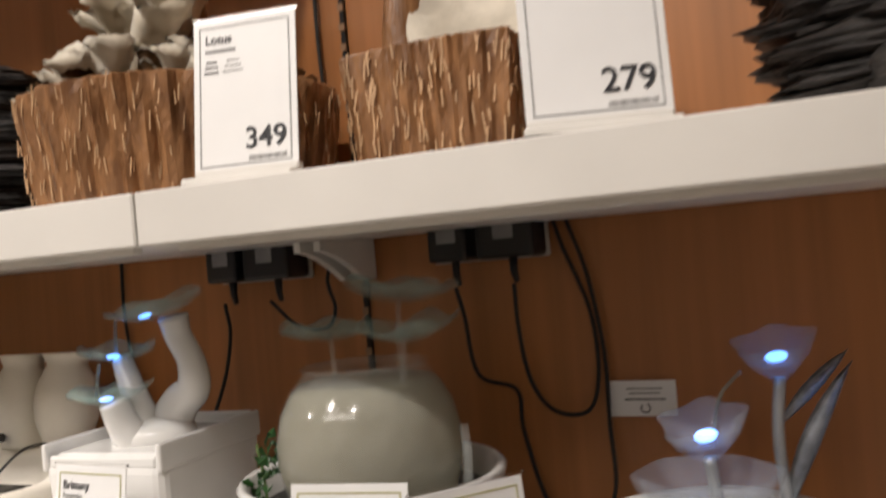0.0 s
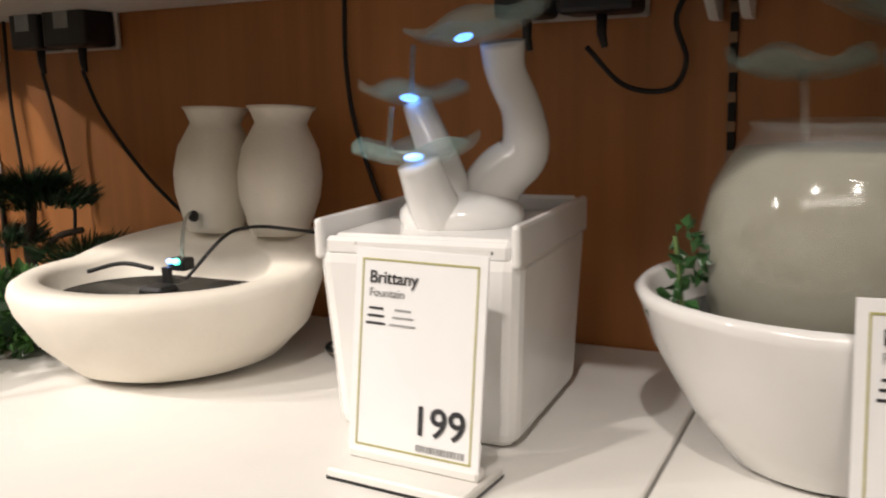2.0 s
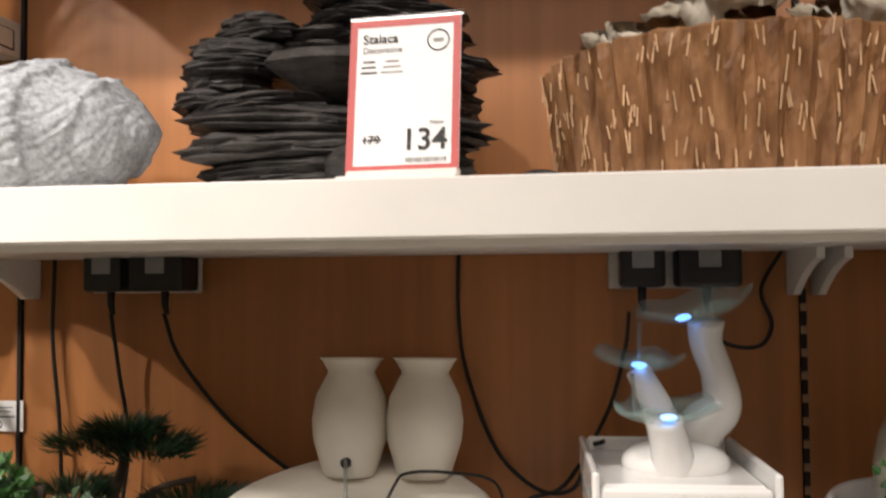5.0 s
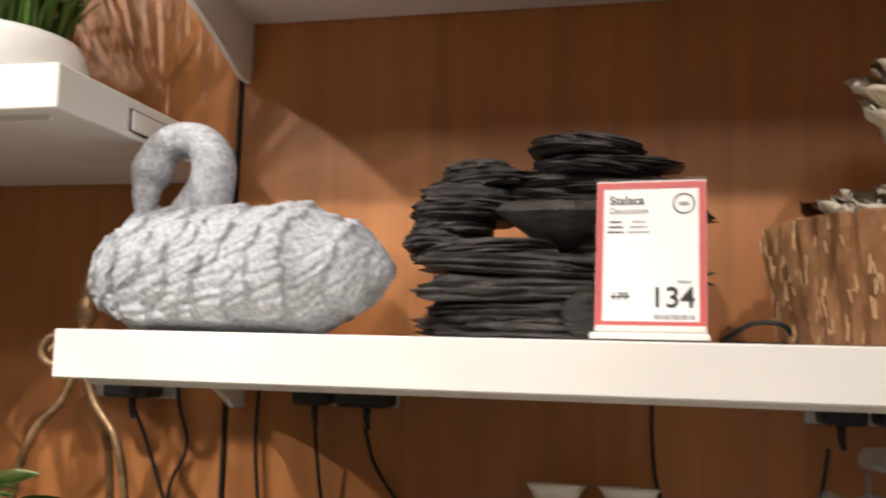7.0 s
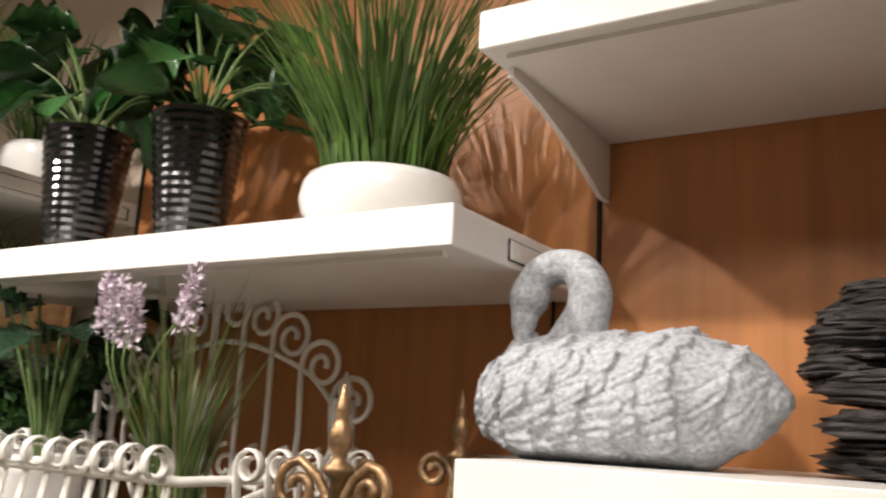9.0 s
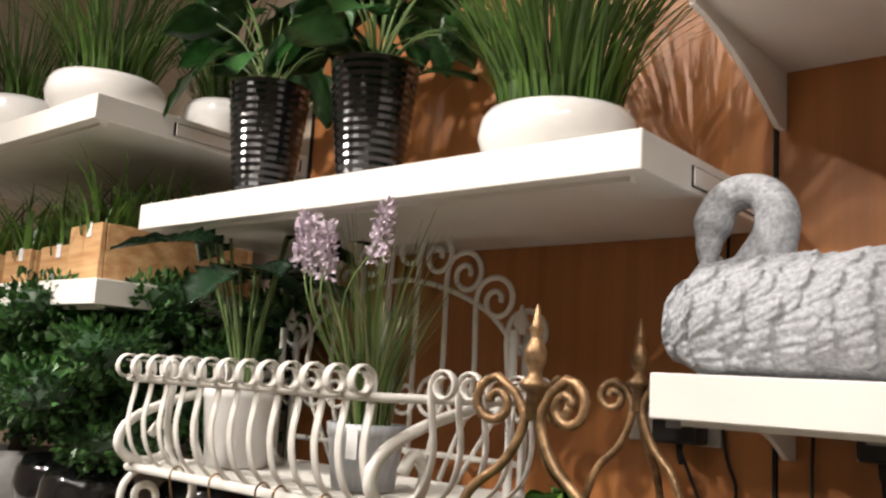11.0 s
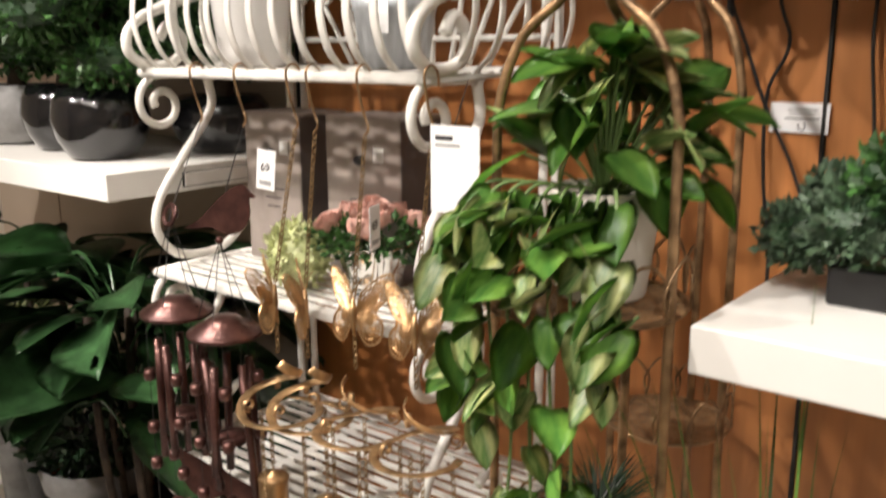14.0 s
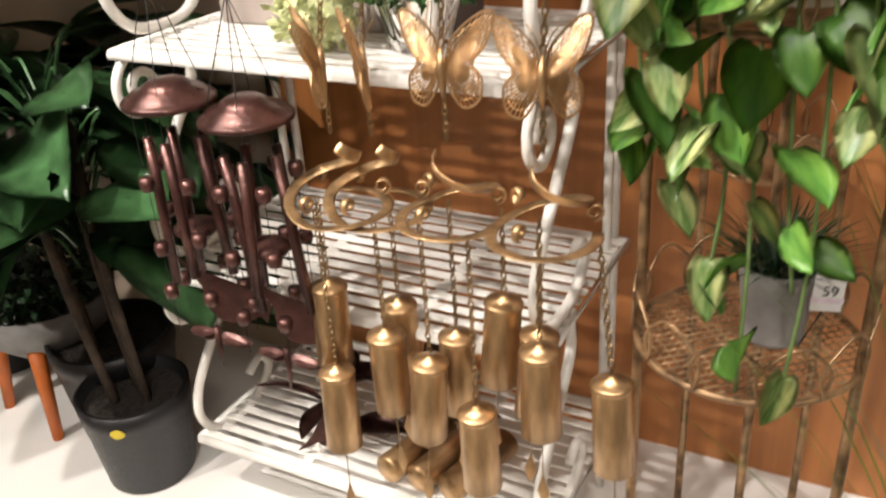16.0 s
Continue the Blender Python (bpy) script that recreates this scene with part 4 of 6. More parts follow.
PETAL_A, PETAL_B = petal_mesh("petal", 0.058, 0.05, PETAL), petal_mesh("bronze_petal", 0.05, 0.045, PETALB)


def lotus_basket(x, y, z, r, h, square, seed, tower, label):
    rng = random.Random(seed)
    t = thing("lotus_basket", label, "fountain", Matrix.Translation((x, y, z)), "lotus baskets")

    def wave(a, row):
        # a slightly flattened plan
        k = 1 + 0.022 * math.sin(34 * a + math.sin(5 * a) * 3) + 0.012 * math.sin(71 * a + row * 0.6)
        if square:
            k *= (1 / max(abs(math.cos(a)), abs(math.sin(a)))) ** 0.75
        return k * (1 if row < 12 else 0.995)
    prof = [(0, 0), (r * 0.88, 0)] + [(r * (0.90 + 0.10 * i / 10), h * (0.02 + 0.96 * i / 10)) for i in range(11)] + [(r * 0.985, h * 1.0), (r * 0.93, h), (r * 0.9, h * 0.85), (0, h * 0.8)]
    part("basket", lathe(prof, 132, wave=wave), BARK, t, "brown bark-textured resin basket flecked with gold")
    bm = bmesh.new()
    for _ in range(420):
        a, q = rng.uniform(0, 6.283), rng.random()
        k = wave(a, 5) * r * (0.905 + 0.10 * q) + 0.001
        p = Vector((k * math.cos(a), k * math.sin(a), h * (0.04 + 0.92 * q)))
        tube([p - Vector((0, 0, rng.uniform(0.003, 0.012))), p + Vector((rng.uniform(-0.003, 0.003), 0, rng.uniform(0.002, 0.01)))], 0.0009, 3, bm)
    tagged(part("gold_fleck", bm, FLECK, t), kind="stuff")

    def flower(px, py, pz, s, tip):
        for ring, (n, lift, k) in enumerate(((6, 0, 1.0), (5, 22, 0.85), (4, 42, 0.65))):
            for i in range(n):
                part("petal", PETAL_A, PETAL, t, m=Matrix.Translation((px, py, pz + 0.004 * ring)) @ pose(0, 0, 0, tip[0], tip[1], 0) @ pose(0, 0, 0, 0, 0, 360 * i / n + 33 * ring + rng.uniform(-9, 9)) @ pose(0, 0, 0, lift + rng.uniform(-8, 8)) @ Matrix.Diagonal((s * k, s * k, s * k, 1)))
    if tower:
        for k, (px, py, pz, s) in enumerate(((-0.105, -0.09, h * 0.84, 0.75), (-0.02, -0.09, h * 0.92, 1.2), (0.085, -0.08, h * 0.90, 1.0), (-0.015, -0.02, h + 0.06, 1.45), (-0.02, 0.015, h + 0.125, 1.15))):
            flower(px, py, pz, s, (rng.uniform(5, 22), rng.uniform(-12, 12)))
            part("bronze_petal", PETAL_B, PETALB, t, m=Matrix.Translation((px + 0.02, py + 0.02, pz - 0.01)) @ pose(0, 0, 0, 20, 0, rng.uniform(0, 360)))
        for k in range(12):
            a = k / 12 * 6.283
            part("bronze_petal", PETAL_B, PETALB, t, m=Matrix.Translation((r * 0.62 * math.cos(a), r * 0.62 * math.sin(a), h * 0.82)) @ pose(0, 0, 0, rng.uniform(-10, 30), 0, math.degrees(a) - 90 + rng.uniform(-20, 20)) @ Matrix.Diagonal((1.05, 1.05, 1.05, 1)))
        part("stalk", tube(spline([(0, 0.02, h * 0.6), (0.015, 0.02, h + 0.07), (0.0, 0.02, h + 0.15)], 6), 0.014, 10), PETALB, t, smooth=True)
        part("lamp", blob(0.006, 0.006, 0.006, 0.0, 0.01, h + 0.185), LEDW, t)
    else:
        part("stalk", tube(spline([(-0.05, 0, h * 0.7), (-0.052, 0.0, h + 0.03), (-0.045, 0, h + 0.09)], 6), lambda k: 0.024 - 0.006 * k, 14), BARK, t, smooth=True)
        part("shell_disc", lathe([(0, 0), (0.05, 0.004), (0.07, 0.03), (0.068, 0.034), (0.045, 0.012), (0, 0.01)], 60, wave=lambda a, q: 1 + 0.02 * math.sin(30 * a)), PETAL, t, smooth=True, m=pose(0.025, 0.02, h + 0.02, 60, 0, 10))
    return t


lotus_basket(-0.478, -0.188, Z_B, 0.174, 0.122, False, 3, True, "brown bark basket fountain filled with ivory lotus flowers")
lotus_basket(-0.135, -0.205, Z_B, 0.088, 0.112, True, 6, False, "square brown bark basket fountain with a shell disc")


# ---- bonsai in a tray ----
def bonsai_tray(x, y, z):
    rng = random.Random(21)
    t = thing("bonsai_planter", "artificial bonsai cushions in a dark rectangular tray", "plant", Matrix.Translation((x, y, z)))
    part("tray", box(0.17, 0.11, 0.04, 0, 0, 0.02, bevel=0.003), BLACK, t)
    part("moss", box(0.155, 0.095, 0.006, 0, 0, 0.041, bevel=0.002), LEAFD, t)
    for pts in ([(0.0, 0.0, 0.04), (0.01, 0.01, 0.09), (0.02, 0.0, 0.135)], [(0.0, 0, 0.05), (-0.04, -0.02, 0.08), (-0.06, -0.03, 0.10)], [(0.01, 0.01, 0.08), (0.06, 0.0, 0.11), (0.075, 0, 0.12)]):
        part("trunk", tube(spline(pts, 5), lambda k: 0.008 - 0.004 * k, 7), TWIG, t, smooth=True)
    for c, r, material in (((-0.055, -0.045, 0.085), 0.055, FINEG), ((-0.02, -0.05, 0.13), 0.05, FINE), ((0.07, -0.03, 0.085), 0.055, FINEG), ((0.125, 0.05, 0.045), 0.05, FINE), ((-0.125, 0.0, 0.055), 0.043, FINEG), ((-0.09, 0.03, 0.095), 0.042, FINEG)):
        bm = bmesh.new()
        clump(rng, bm, c, r, 620, 0.014, 0.75)
        part("foliage_cushion", bm, material, t)
        # a dark blob inside stands in for shade between the leaves
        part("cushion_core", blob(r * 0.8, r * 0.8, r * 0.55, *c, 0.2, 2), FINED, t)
    return t


bonsai_tray(-1.15, -0.285, Z_C)


def pine_bonsai(x, y, z):
    rng = random.Random(23)
    t = thing("pine_bonsai", "dark needle-leaved bonsai with flat pads of foliage", "plant", Matrix.Translation((x, y, z)))
    part("pot", lathe([(0, 0), (0.045, 0), (0.055, 0.035), (0.052, 0.038), (0, 0.034)], 20), BLACK, t, smooth=True)
    part("trunk", tube(spline([(0, 0, 0.03), (-0.012, 0, 0.08), (0.0, 0, 0.125), (-0.005, 0, 0.16)], 6), lambda k: 0.008 - 0.004 * k, 7), TWIG, t, smooth=True)
    part("branch", tube(spline([(0, 0, 0.07), (0.05, -0.01, 0.10), (0.09, -0.01, 0.11)], 5), 0.004, 6), TWIG, t, smooth=True)
    for c, r in (((-0.035, 0, 0.145), 0.05), ((0.03, 0, 0.14), 0.048), ((0.09, -0.01, 0.085), 0.052), ((0.13, -0.01, 0.08), 0.04), ((0.0, 0.0, 0.16), 0.04), ((-0.06, 0.0, 0.09), 0.045)):
        bm = bmesh.new()
        for _ in range(700):
            a, q = rng.uniform(0, 6.283), r * math.sqrt(rng.random())
            p = Vector(c) + Vector((q * math.cos(a), q * math.sin(a), rng.uniform(-0.008, 0.008)))
            d = Vector((math.cos(a) * q / r, math.sin(a) * q / r, rng.uniform(0.2, 0.9))).normalized() * rng.uniform(0.012, 0.026)
            s = d.cross(Vector((rng.random(), rng.random(), 0.3))).normalized() * 0.0016
            bm.faces.new([bm.verts.new(v) for v in (p - s, p + s, p + d)])
        part("needle_pad", bm, FINED, t)
    return t


pine_bonsai(-1.135, -0.12, Z_C)


# ---- plants on the higher shelves ----
def grass_bowl(x, y, z, r, h, seed, n=520, height=0.34, spread=0.22):
    rng = random.Random(seed)
    t = thing("grass_bowl", "artificial grass in a low white glazed bowl", "plant", Matrix.Translation((x, y, z)), "grass bowls")
    part("bowl", lathe([(0, 0), (r * 0.55, 0), (r * 0.72, h * 0.08), (r * 0.95, h * 0.4), (r, h * 0.62), (r * 0.97, h * 0.88), (r * 0.92, h), (r * 0.88, h * 0.97), (r * 0.9, h * 0.8), (0, h * 0.78)], 48), CERAMIC, t, smooth=True)
    part("soil", lathe([(0, h * 0.85), (r * 0.88, h * 0.83)], 24), SOIL, t)
    part("grass", blades(rng, n, r * 0.75, height, spread, 0.0026, 0.18, z=h * 0.82), BLADE, t)
    part("dry_grass", blades(rng, n // 5, r * 0.6, height * 1.12, spread * 1.3, 0.0009, 0.5, z=h * 0.82, seg=7), DRYBL, t)
    return t


def black_vase_plant(x, y, z, seed, h=0.25, r=0.082):
    rng = random.Random(seed)
    t = thing("leafy_vase_plant", "broad-leaved artificial plant in a tall black ribbed vase", "plant", Matrix.Translation((x, y, z)), "ribbed vase plants")
    prof = [(0, 0), (r * 0.62, 0)]
    for i in range(34):
        q = i / 33
        prof.append((r * (0.62 + 0.38 * q ** 0.8) + (0.0014 if i % 2 else -0.0006), h * (0.01 + 0.97 * q)))
    prof += [(r * 0.9, h), (r * 0.86, h * 0.9), (0, h * 0.9)]
    part("vase", lathe(prof, 40), GLOSSB, t)
    m1, m2 = leaf_mesh("leaf", 0.15, 0.10, LEAFM, "oval"), leaf_mesh("leaf", 0.17, 0.14, LEAFM, "split", rows=9)
    for k in range(26):
        a = rng.uniform(0, 6.283)
        e = rng.uniform(-0.1, 1.3)
        p0 = Vector((0, 0, h * 0.92))
        tip = p0 + Vector((math.cos(a) * math.cos(e) * 0.16, math.sin(a) * math.cos(e) * 0.10, 0.02 + 0.17 * max(0, math.sin(e)) + rng.uniform(0, 0.06)))
        part("stem", tube(spline([p0, (p0 + tip) / 2 + Vector((0, 0, 0.03)), tip], 4), 0.002, 5), STEMG, t)
        d = Vector((math.cos(a), math.sin(a) * 0.7, rng.uniform(-0.7, 0.3)))
        part("leaf", rng.choice((m1, m2)), LEAFM, t, m=aim(tip - d.normalized() * 0.03, d, rng.uniform(-40, 40), rng.uniform(0.6, 1.0)))
    return t


grass_bowl(-1.565, -0.235, 1.657, 0.113, 0.086, 31)
black_vase_plant(-1.935, -0.24, 1.657, 32, 0.235, 0.075)
black_vase_plant(-2.19, -0.26, 1.657, 33, 0.235, 0.075)
grass_bowl(-2.59, -0.37, 1.845, 0.12, 0.09, 34, 320, 0.30)
grass_bowl(-3.0, -0.37, 1.845, 0.12, 0.11, 35, 260, 0.30)
grass_bowl(-2.50, -0.13, 1.845, 0.10, 0.09, 36, 200, 0.28)


def box_grass(x, y, z, w, d, h, seed, yaw=0):
    rng = random.Random(seed)
    t = thing("wooden_planter", "small pine box planted with artificial grass", "planter", Matrix.Translation((x, y, z)) @ pose(0, 0, 0, 0, 0, yaw), "pine planters")
    for sy in (-1, 1):
        part("board", box(w, 0.012, h, 0, sy * (d / 2 - 0.006), h / 2, bevel=0.002), PINE, t)
    for sx in (-1, 1):
        part("board", box(0.012, d - 0.025, h - 0.001, sx * (w / 2 - 0.006), 0, h / 2, bevel=0.002), PINE, t)
    part("soil", box(w - 0.025, d - 0.026, 0.01, 0, 0, h - 0.02), SOIL, t)
    bm = bmesh.new()
    for k in range(6):
        blades(rng, 32, 0.035, 0.20, 0.17, 0.0045, 0.45, bm, 0, -d / 2 + d * (k + 0.5) / 6, h - 0.02)
    part("grass", bm, BLADE, t)
    part("price_tag", box(0.02, 0.001, 0.028, 0.02, -d / 2 - 0.001, h - 0.012), PAPER, t)
    return t


box_grass(-2.52, -0.24, 1.515, 0.14, 0.34, 0.115, 41, -4)
box_grass(-2.69, -0.22, 1.515, 0.12, 0.34, 0.085, 42)
box_grass(-2.86, -0.22, 1.515, 0.12, 0.34, 0.085, 43)
box_grass(-3.05, -0.22, 1.515, 0.12, 0.34, 0.085, 44)


def ficus_bonsai(x, y, z, seed, pot_mat, pot_r=0.11, pot_h=0.125, crown=0.2):
    rng = random.Random(seed)
    t = thing("ficus_bonsai", "dense small-leaved bonsai tree in a glossy black pot" if pot_mat is GLOSSB else "dense small-leaved bonsai tree in a grey pot", "plant", Matrix.Translation((x, y, z)), "bonsai trees")
    part("pot", lathe([(0, 0), (pot_r * 0.58, 0), (pot_r * 0.70, pot_h * 0.06), (pot_r * 0.90, pot_h * 0.28), (pot_r, pot_h * 0.55), (pot_r * 0.95, pot_h * 0.80), (pot_r * 0.78, pot_h * 0.98), (pot_r * 0.72, pot_h * 0.96), (0, pot_h * 0.85)], 36), pot_mat, t, smooth=True)
    part("trunk", tube(spline([(0, 0, pot_h * 0.8), (0.02, 0, pot_h + 0.06), (-0.01, 0, pot_h + 0.13), (0, 0, pot_h + 0.22)], 6), lambda k: 0.022 - 0.014 * k, 9), TWIG, t, smooth=True)
    for k in range(9):
        a = k * 2.4
        c = (crown * 0.75 * math.cos(a) * (0.4 + 0.6 * (k % 3) / 2), crown * 0.55 * math.sin(a), pot_h + 0.07 + 0.26 * k / 8 + rng.uniform(-0.03, 0.03))
        part("branch", tube(spline([(0, 0, pot_h + 0.05 + 0.02 * k), (c[0] * 0.5, c[1] * 0.5, c[2] - 0.02), c], 4), 0.004, 5), TWIG, t)
        bm = bmesh.new()
        clump(rng, bm, c, 0.092, 560, 0.021, 0.62)
        part("foliage_cushion", bm, FINE, t)
        # dark filling painted as the cushion's inner shade
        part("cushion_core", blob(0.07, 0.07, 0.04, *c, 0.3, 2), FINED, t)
    return t


ficus_bonsai(-2.545, -0.335, 1.035, 51, GLOSSB, 0.09, 0.135)
ficus_bonsai(-2.75, -0.29, 1.035, 52, GLOSSB, 0.09, 0.135)
# Extra tree at the back, added to fill the dark area behind the pots.
ficus_bonsai(-2.46, -0.125, 1.035, 54, GLOSSB, 0.10, 0.115)
ficus_bonsai(-2.98, -0.28, 1.035, 53, GREYP, 0.12, 0.13, 0.22)


# ---- white iron etagere ----
EX0, EX1, EYF, EYB, DECK = -2.262, -1.675, -0.425, -0.10, 0.12


def etagere():
    t = thing("iron_etagere", "white painted wrought iron etagere with scrolls and slatted shelves", "shelf unit")

    def rod(name, pts, r=0.0065, per=6, parent=None, flat=1.0, up=None):
        return part(name, tube(spline(pts, per), r, 8, flat=flat, up=up), IRON, parent or t, smooth=True)
    for x in (EX0 + 0.02, EX1 - 0.02):
        for y in (EYB, EYB - 0.035):
            part("post", tube([(x, y, DECK), (x, y, 1.455)], 0.007, 8), IRON, t, smooth=True)
        part("post_cap", lathe([(0.008, 0), (0.008, 0.006), (0.013, 0.016), (0.002, 0.045), (0, 0.046)], 10), IRON, t, smooth=True, m=Matrix.Translation((x, EYB - 0.018, 1.45)))
    levels = (1.20, 0.875, 0.555, 0.255)
    slat = done("slat", box(EX1 - EX0 - 0.01, 0.014, 0.004, bevel=0.001), IRON)
    for n, z in enumerate(levels):
        s = part("shelf_frame", tube([(EX0, EYF, z), (EX1, EYF, z), (EX1, EYB, z), (EX0, EYB, z), (EX0, EYF, z)], 0.0075, 8), IRON, t, smooth=True)
        cnt = 13
        for k in range(cnt):
            part("slat", slat, IRON, s, m=Matrix.Translation(((EX0 + EX1) / 2, EYF + 0.012 + (EYB - EYF - 0.024) * k / (cnt - 1), z + 0.004)))
        for x in (EX0 + 0.19, EX1 - 0.19):
            part("cross_bar", box(0.016, EYB - EYF, 0.004, x, (EYF + EYB) / 2, z - 0.002), IRON, s)
    # scrolled legs at both ends of each level
    for z in levels[:3]:
        for x in (EX0 + 0.012, EX1 - 0.012):
            rod("scroll_leg", [(x, -0.31, z - 0.006), (x, -0.305, z - 0.06), (x, -0.36, z - 0.13), (x, -0.415, z - 0.20), (x, -0.425, z - 0.255), (x, -0.385, z - 0.30), (x, -0.30, z - 0.302), (x, -0.255, z - 0.265), (x, -0.275, z - 0.235), (x, -0.305, z - 0.25)], 0.0075)
            rod("corner_scroll", [(x, -0.30, z - 0.004), (x, -0.40, z - 0.004)] + scroll((x, -0.40, z - 0.05), 0.046, 0.012, 90, 1.3, (0, 1, 0), (0, 0, 1), 16)[1:], 0.0065, 3)
    # basket rail with curled strips
    z0, zr = 1.205, 1.345
    part("rail", tube([(EX0 + 0.032, EYB, zr), (EX0 + 0.028, -0.455, zr), (EX1 + 0.02, -0.455, zr), (EX1 + 0.01, EYB, zr)], 0.006, 8), IRON, t, smooth=True)

    def strip_mesh():
        line = [Vector((0, -0.0, 0)), Vector((0, -0.028, 0.03)), Vector((0, -0.04, 0.075)), Vector((0, -0.034, 0.12)), Vector((0, -0.03, 0.155))]
        line = spline(line, 4) + scroll((0, -0.030 - 0.022, 0.158), 0.022, 0.011, 0, 1.25, (0, 1, 0), (0, 0, 1), 18)[1:]
        return done("curled_strip", tube(line, 0.0075, 6, flat=0.28, up=(0, 1, 0)), IRON, True)
    sm = strip_mesh()
    for k in range(13):
        part("curled_strip", sm, IRON, t, m=Matrix.Translation((EX0 + 0.045 + (EX1 - EX0 - 0.05) * k / 12, EYF + 0.005, z0)))
    for k in range(5):
        part("curled_strip", sm, IRON, t, m=pose(EX1 - 0.005, EYF + 0.05 + 0.055 * k, z0, 0, 0, 90))
        part("curled_strip", sm, IRON, t, m=pose(EX0 + 0.065, EYF + 0.05 + 0.055 * k, z0, 0, 0, -90))
    for x in (EX0 + 0.016, EX1 + 0.006):
        rod("arm_scroll", [(x, EYB - 0.02, 1.38), (x, -0.22, 1.345), (x, -0.36, 1.31), (x, -0.44, 1.275), (x, -0.455, 1.235), (x, -0.42, 1.21), (x, -0.37, 1.218), (x, -0.355, 1.25), (x, -0.38, 1.272), (x, -0.398, 1.252)], 0.0085)
    # scrolled back panel
    back = part("back_panel", tube([(EX0 + 0.02, EYB, 1.25), (EX1 - 0.02, EYB, 1.25)], 0.005, 8), IRON, t, "arched panel of white iron scrolls", True)
    xm, hw = (EX0 + EX1) / 2, (EX1 - EX0) / 2
    for k in range(9):
        u = -1 + 2 * k / 8
        x, top = xm + u * (hw - 0.03), 1.645 - 0.15 * abs(u) ** 1.6
        s = 1 if u >= 0 else -1
        rod("back_scroll", [(xm + u * 0.5 * hw, EYB, 1.21), (x - s * 0.03, EYB, 1.35), (x - s * 0.03, EYB, top - 0.06)] + scroll((x + s * 0.012, EYB, top - 0.045), 0.043, 0.008, 180 if s > 0 else 0, -1.55 * s, (1, 0, 0), (0, 0, 1), 18)[1:], 0.0048, 3, back)
        rod("small_scroll", scroll((x + s * 0.02, EYB, 1.34), 0.038, 0.006, 90, 1.7 * s, (1, 0, 0), (0, 0, 1), 18), 0.004, 2, back)
    rod("arch_hoop", [(EX0 + 0.03, EYB, 1.42), (xm - 0.17, EYB, 1.50), (xm, EYB, 1.545), (xm + 0.17, EYB, 1.50), (EX1 - 0.03, EYB, 1.42)], 0.0045, 8, back)
    return t


etagere()


def potted(name, label, x, y, z, pot_mat, r, h, group=""):
    t = thing(name, label, "plant", Matrix.Translation((x, y, z)), group)
    part("pot", lathe([(0, 0), (r * 0.76, 0), (r * 0.8, 0.004), (r * 0.97, h * 0.8), (r, h * 0.82), (r * 1.02, h), (r * 0.95, h), (r * 0.92, h * 0.86), (0, h * 0.86)], 36), pot_mat, t, smooth=True)
    part("soil", lathe([(0, h * 0.885), (r * 0.9, h * 0.88)], 20), SOIL, t)
    return t


TOP = 1.207
rng = random.Random(71)
lav = potted("lavender_plant", "lavender with long grassy leaves in a galvanised pot", -1.835, -0.30, TOP, GALV, 0.058, 0.095)
part("grass", blades(rng, 120, 0.035, 0.36, 0.15, 0.0018, 0.12, z=0.08), DRYBL, lav)
part("green_grass", blades(rng, 60, 0.035, 0.28, 0.12, 0.0018, 0.15, z=0.08), BLADE, lav)
for k, (dx, dy, top) in enumerate(((-0.025, -0.11, 0.335), (0.0, -0.105, 0.325), (-0.045, -0.11, 0.34), (0.10, -0.105, 0.345))):
    part("flower_stem", tube(spline([(0, 0, 0.08), (dx * 0.4, dy, 0.25), (dx, dy, top)], 5), 0.0014, 5), STEMG, lav)
    bm = bmesh.new()
    for j in range(9):
        clump(rng, bm, (dx + dx * 0.015 * j, dy, top - 0.02 + 0.0085 * j), 0.014 - 0.0008 * j, 26, 0.010)
    part("flower_spike", bm, LAV, lav)
part("price_tag", box(0.022, 0.001, 0.045, 0.03, -0.058, 0.07), PAPER, lav)

mottled = mat("mottled_dark_leaf", (0.02, 0.06, 0.02), 0.25, var=0.3, scale=45, bump=0.15, bump_scale=60, col2=(0.05, 0.09, 0.06), per_object=0.3)
zz = potted("mottled_leaf_plant", "tall dark mottled-leaf plant in a white pot", -2.15, -0.29, TOP, CERAMIC, 0.066, 0.14)
lm = leaf_mesh("leaf", 0.15, 0.085, mottled, "split", rows=9)
for k in range(12):
    a = k * 2.4
    tip = Vector((0.02 + 0.09 * math.cos(a) - 0.05, 0.06 * math.sin(a), 0.33 + 0.022 * (k % 5)))
    part("stem", tube(spline([(0.01 * math.cos(a), 0.01 * math.sin(a), 0.12), (tip.x * 0.4, tip.y * 0.4, 0.22), tip], 4), 0.003, 6), STEMG, zz, smooth=True)
    part("leaf", lm, mottled, zz, m=aim(tip, (math.cos(a), math.sin(a) * 0.8, rng.uniform(-0.3, 0.4)), rng.uniform(-25, 25), rng.uniform(0.75, 1.1)))


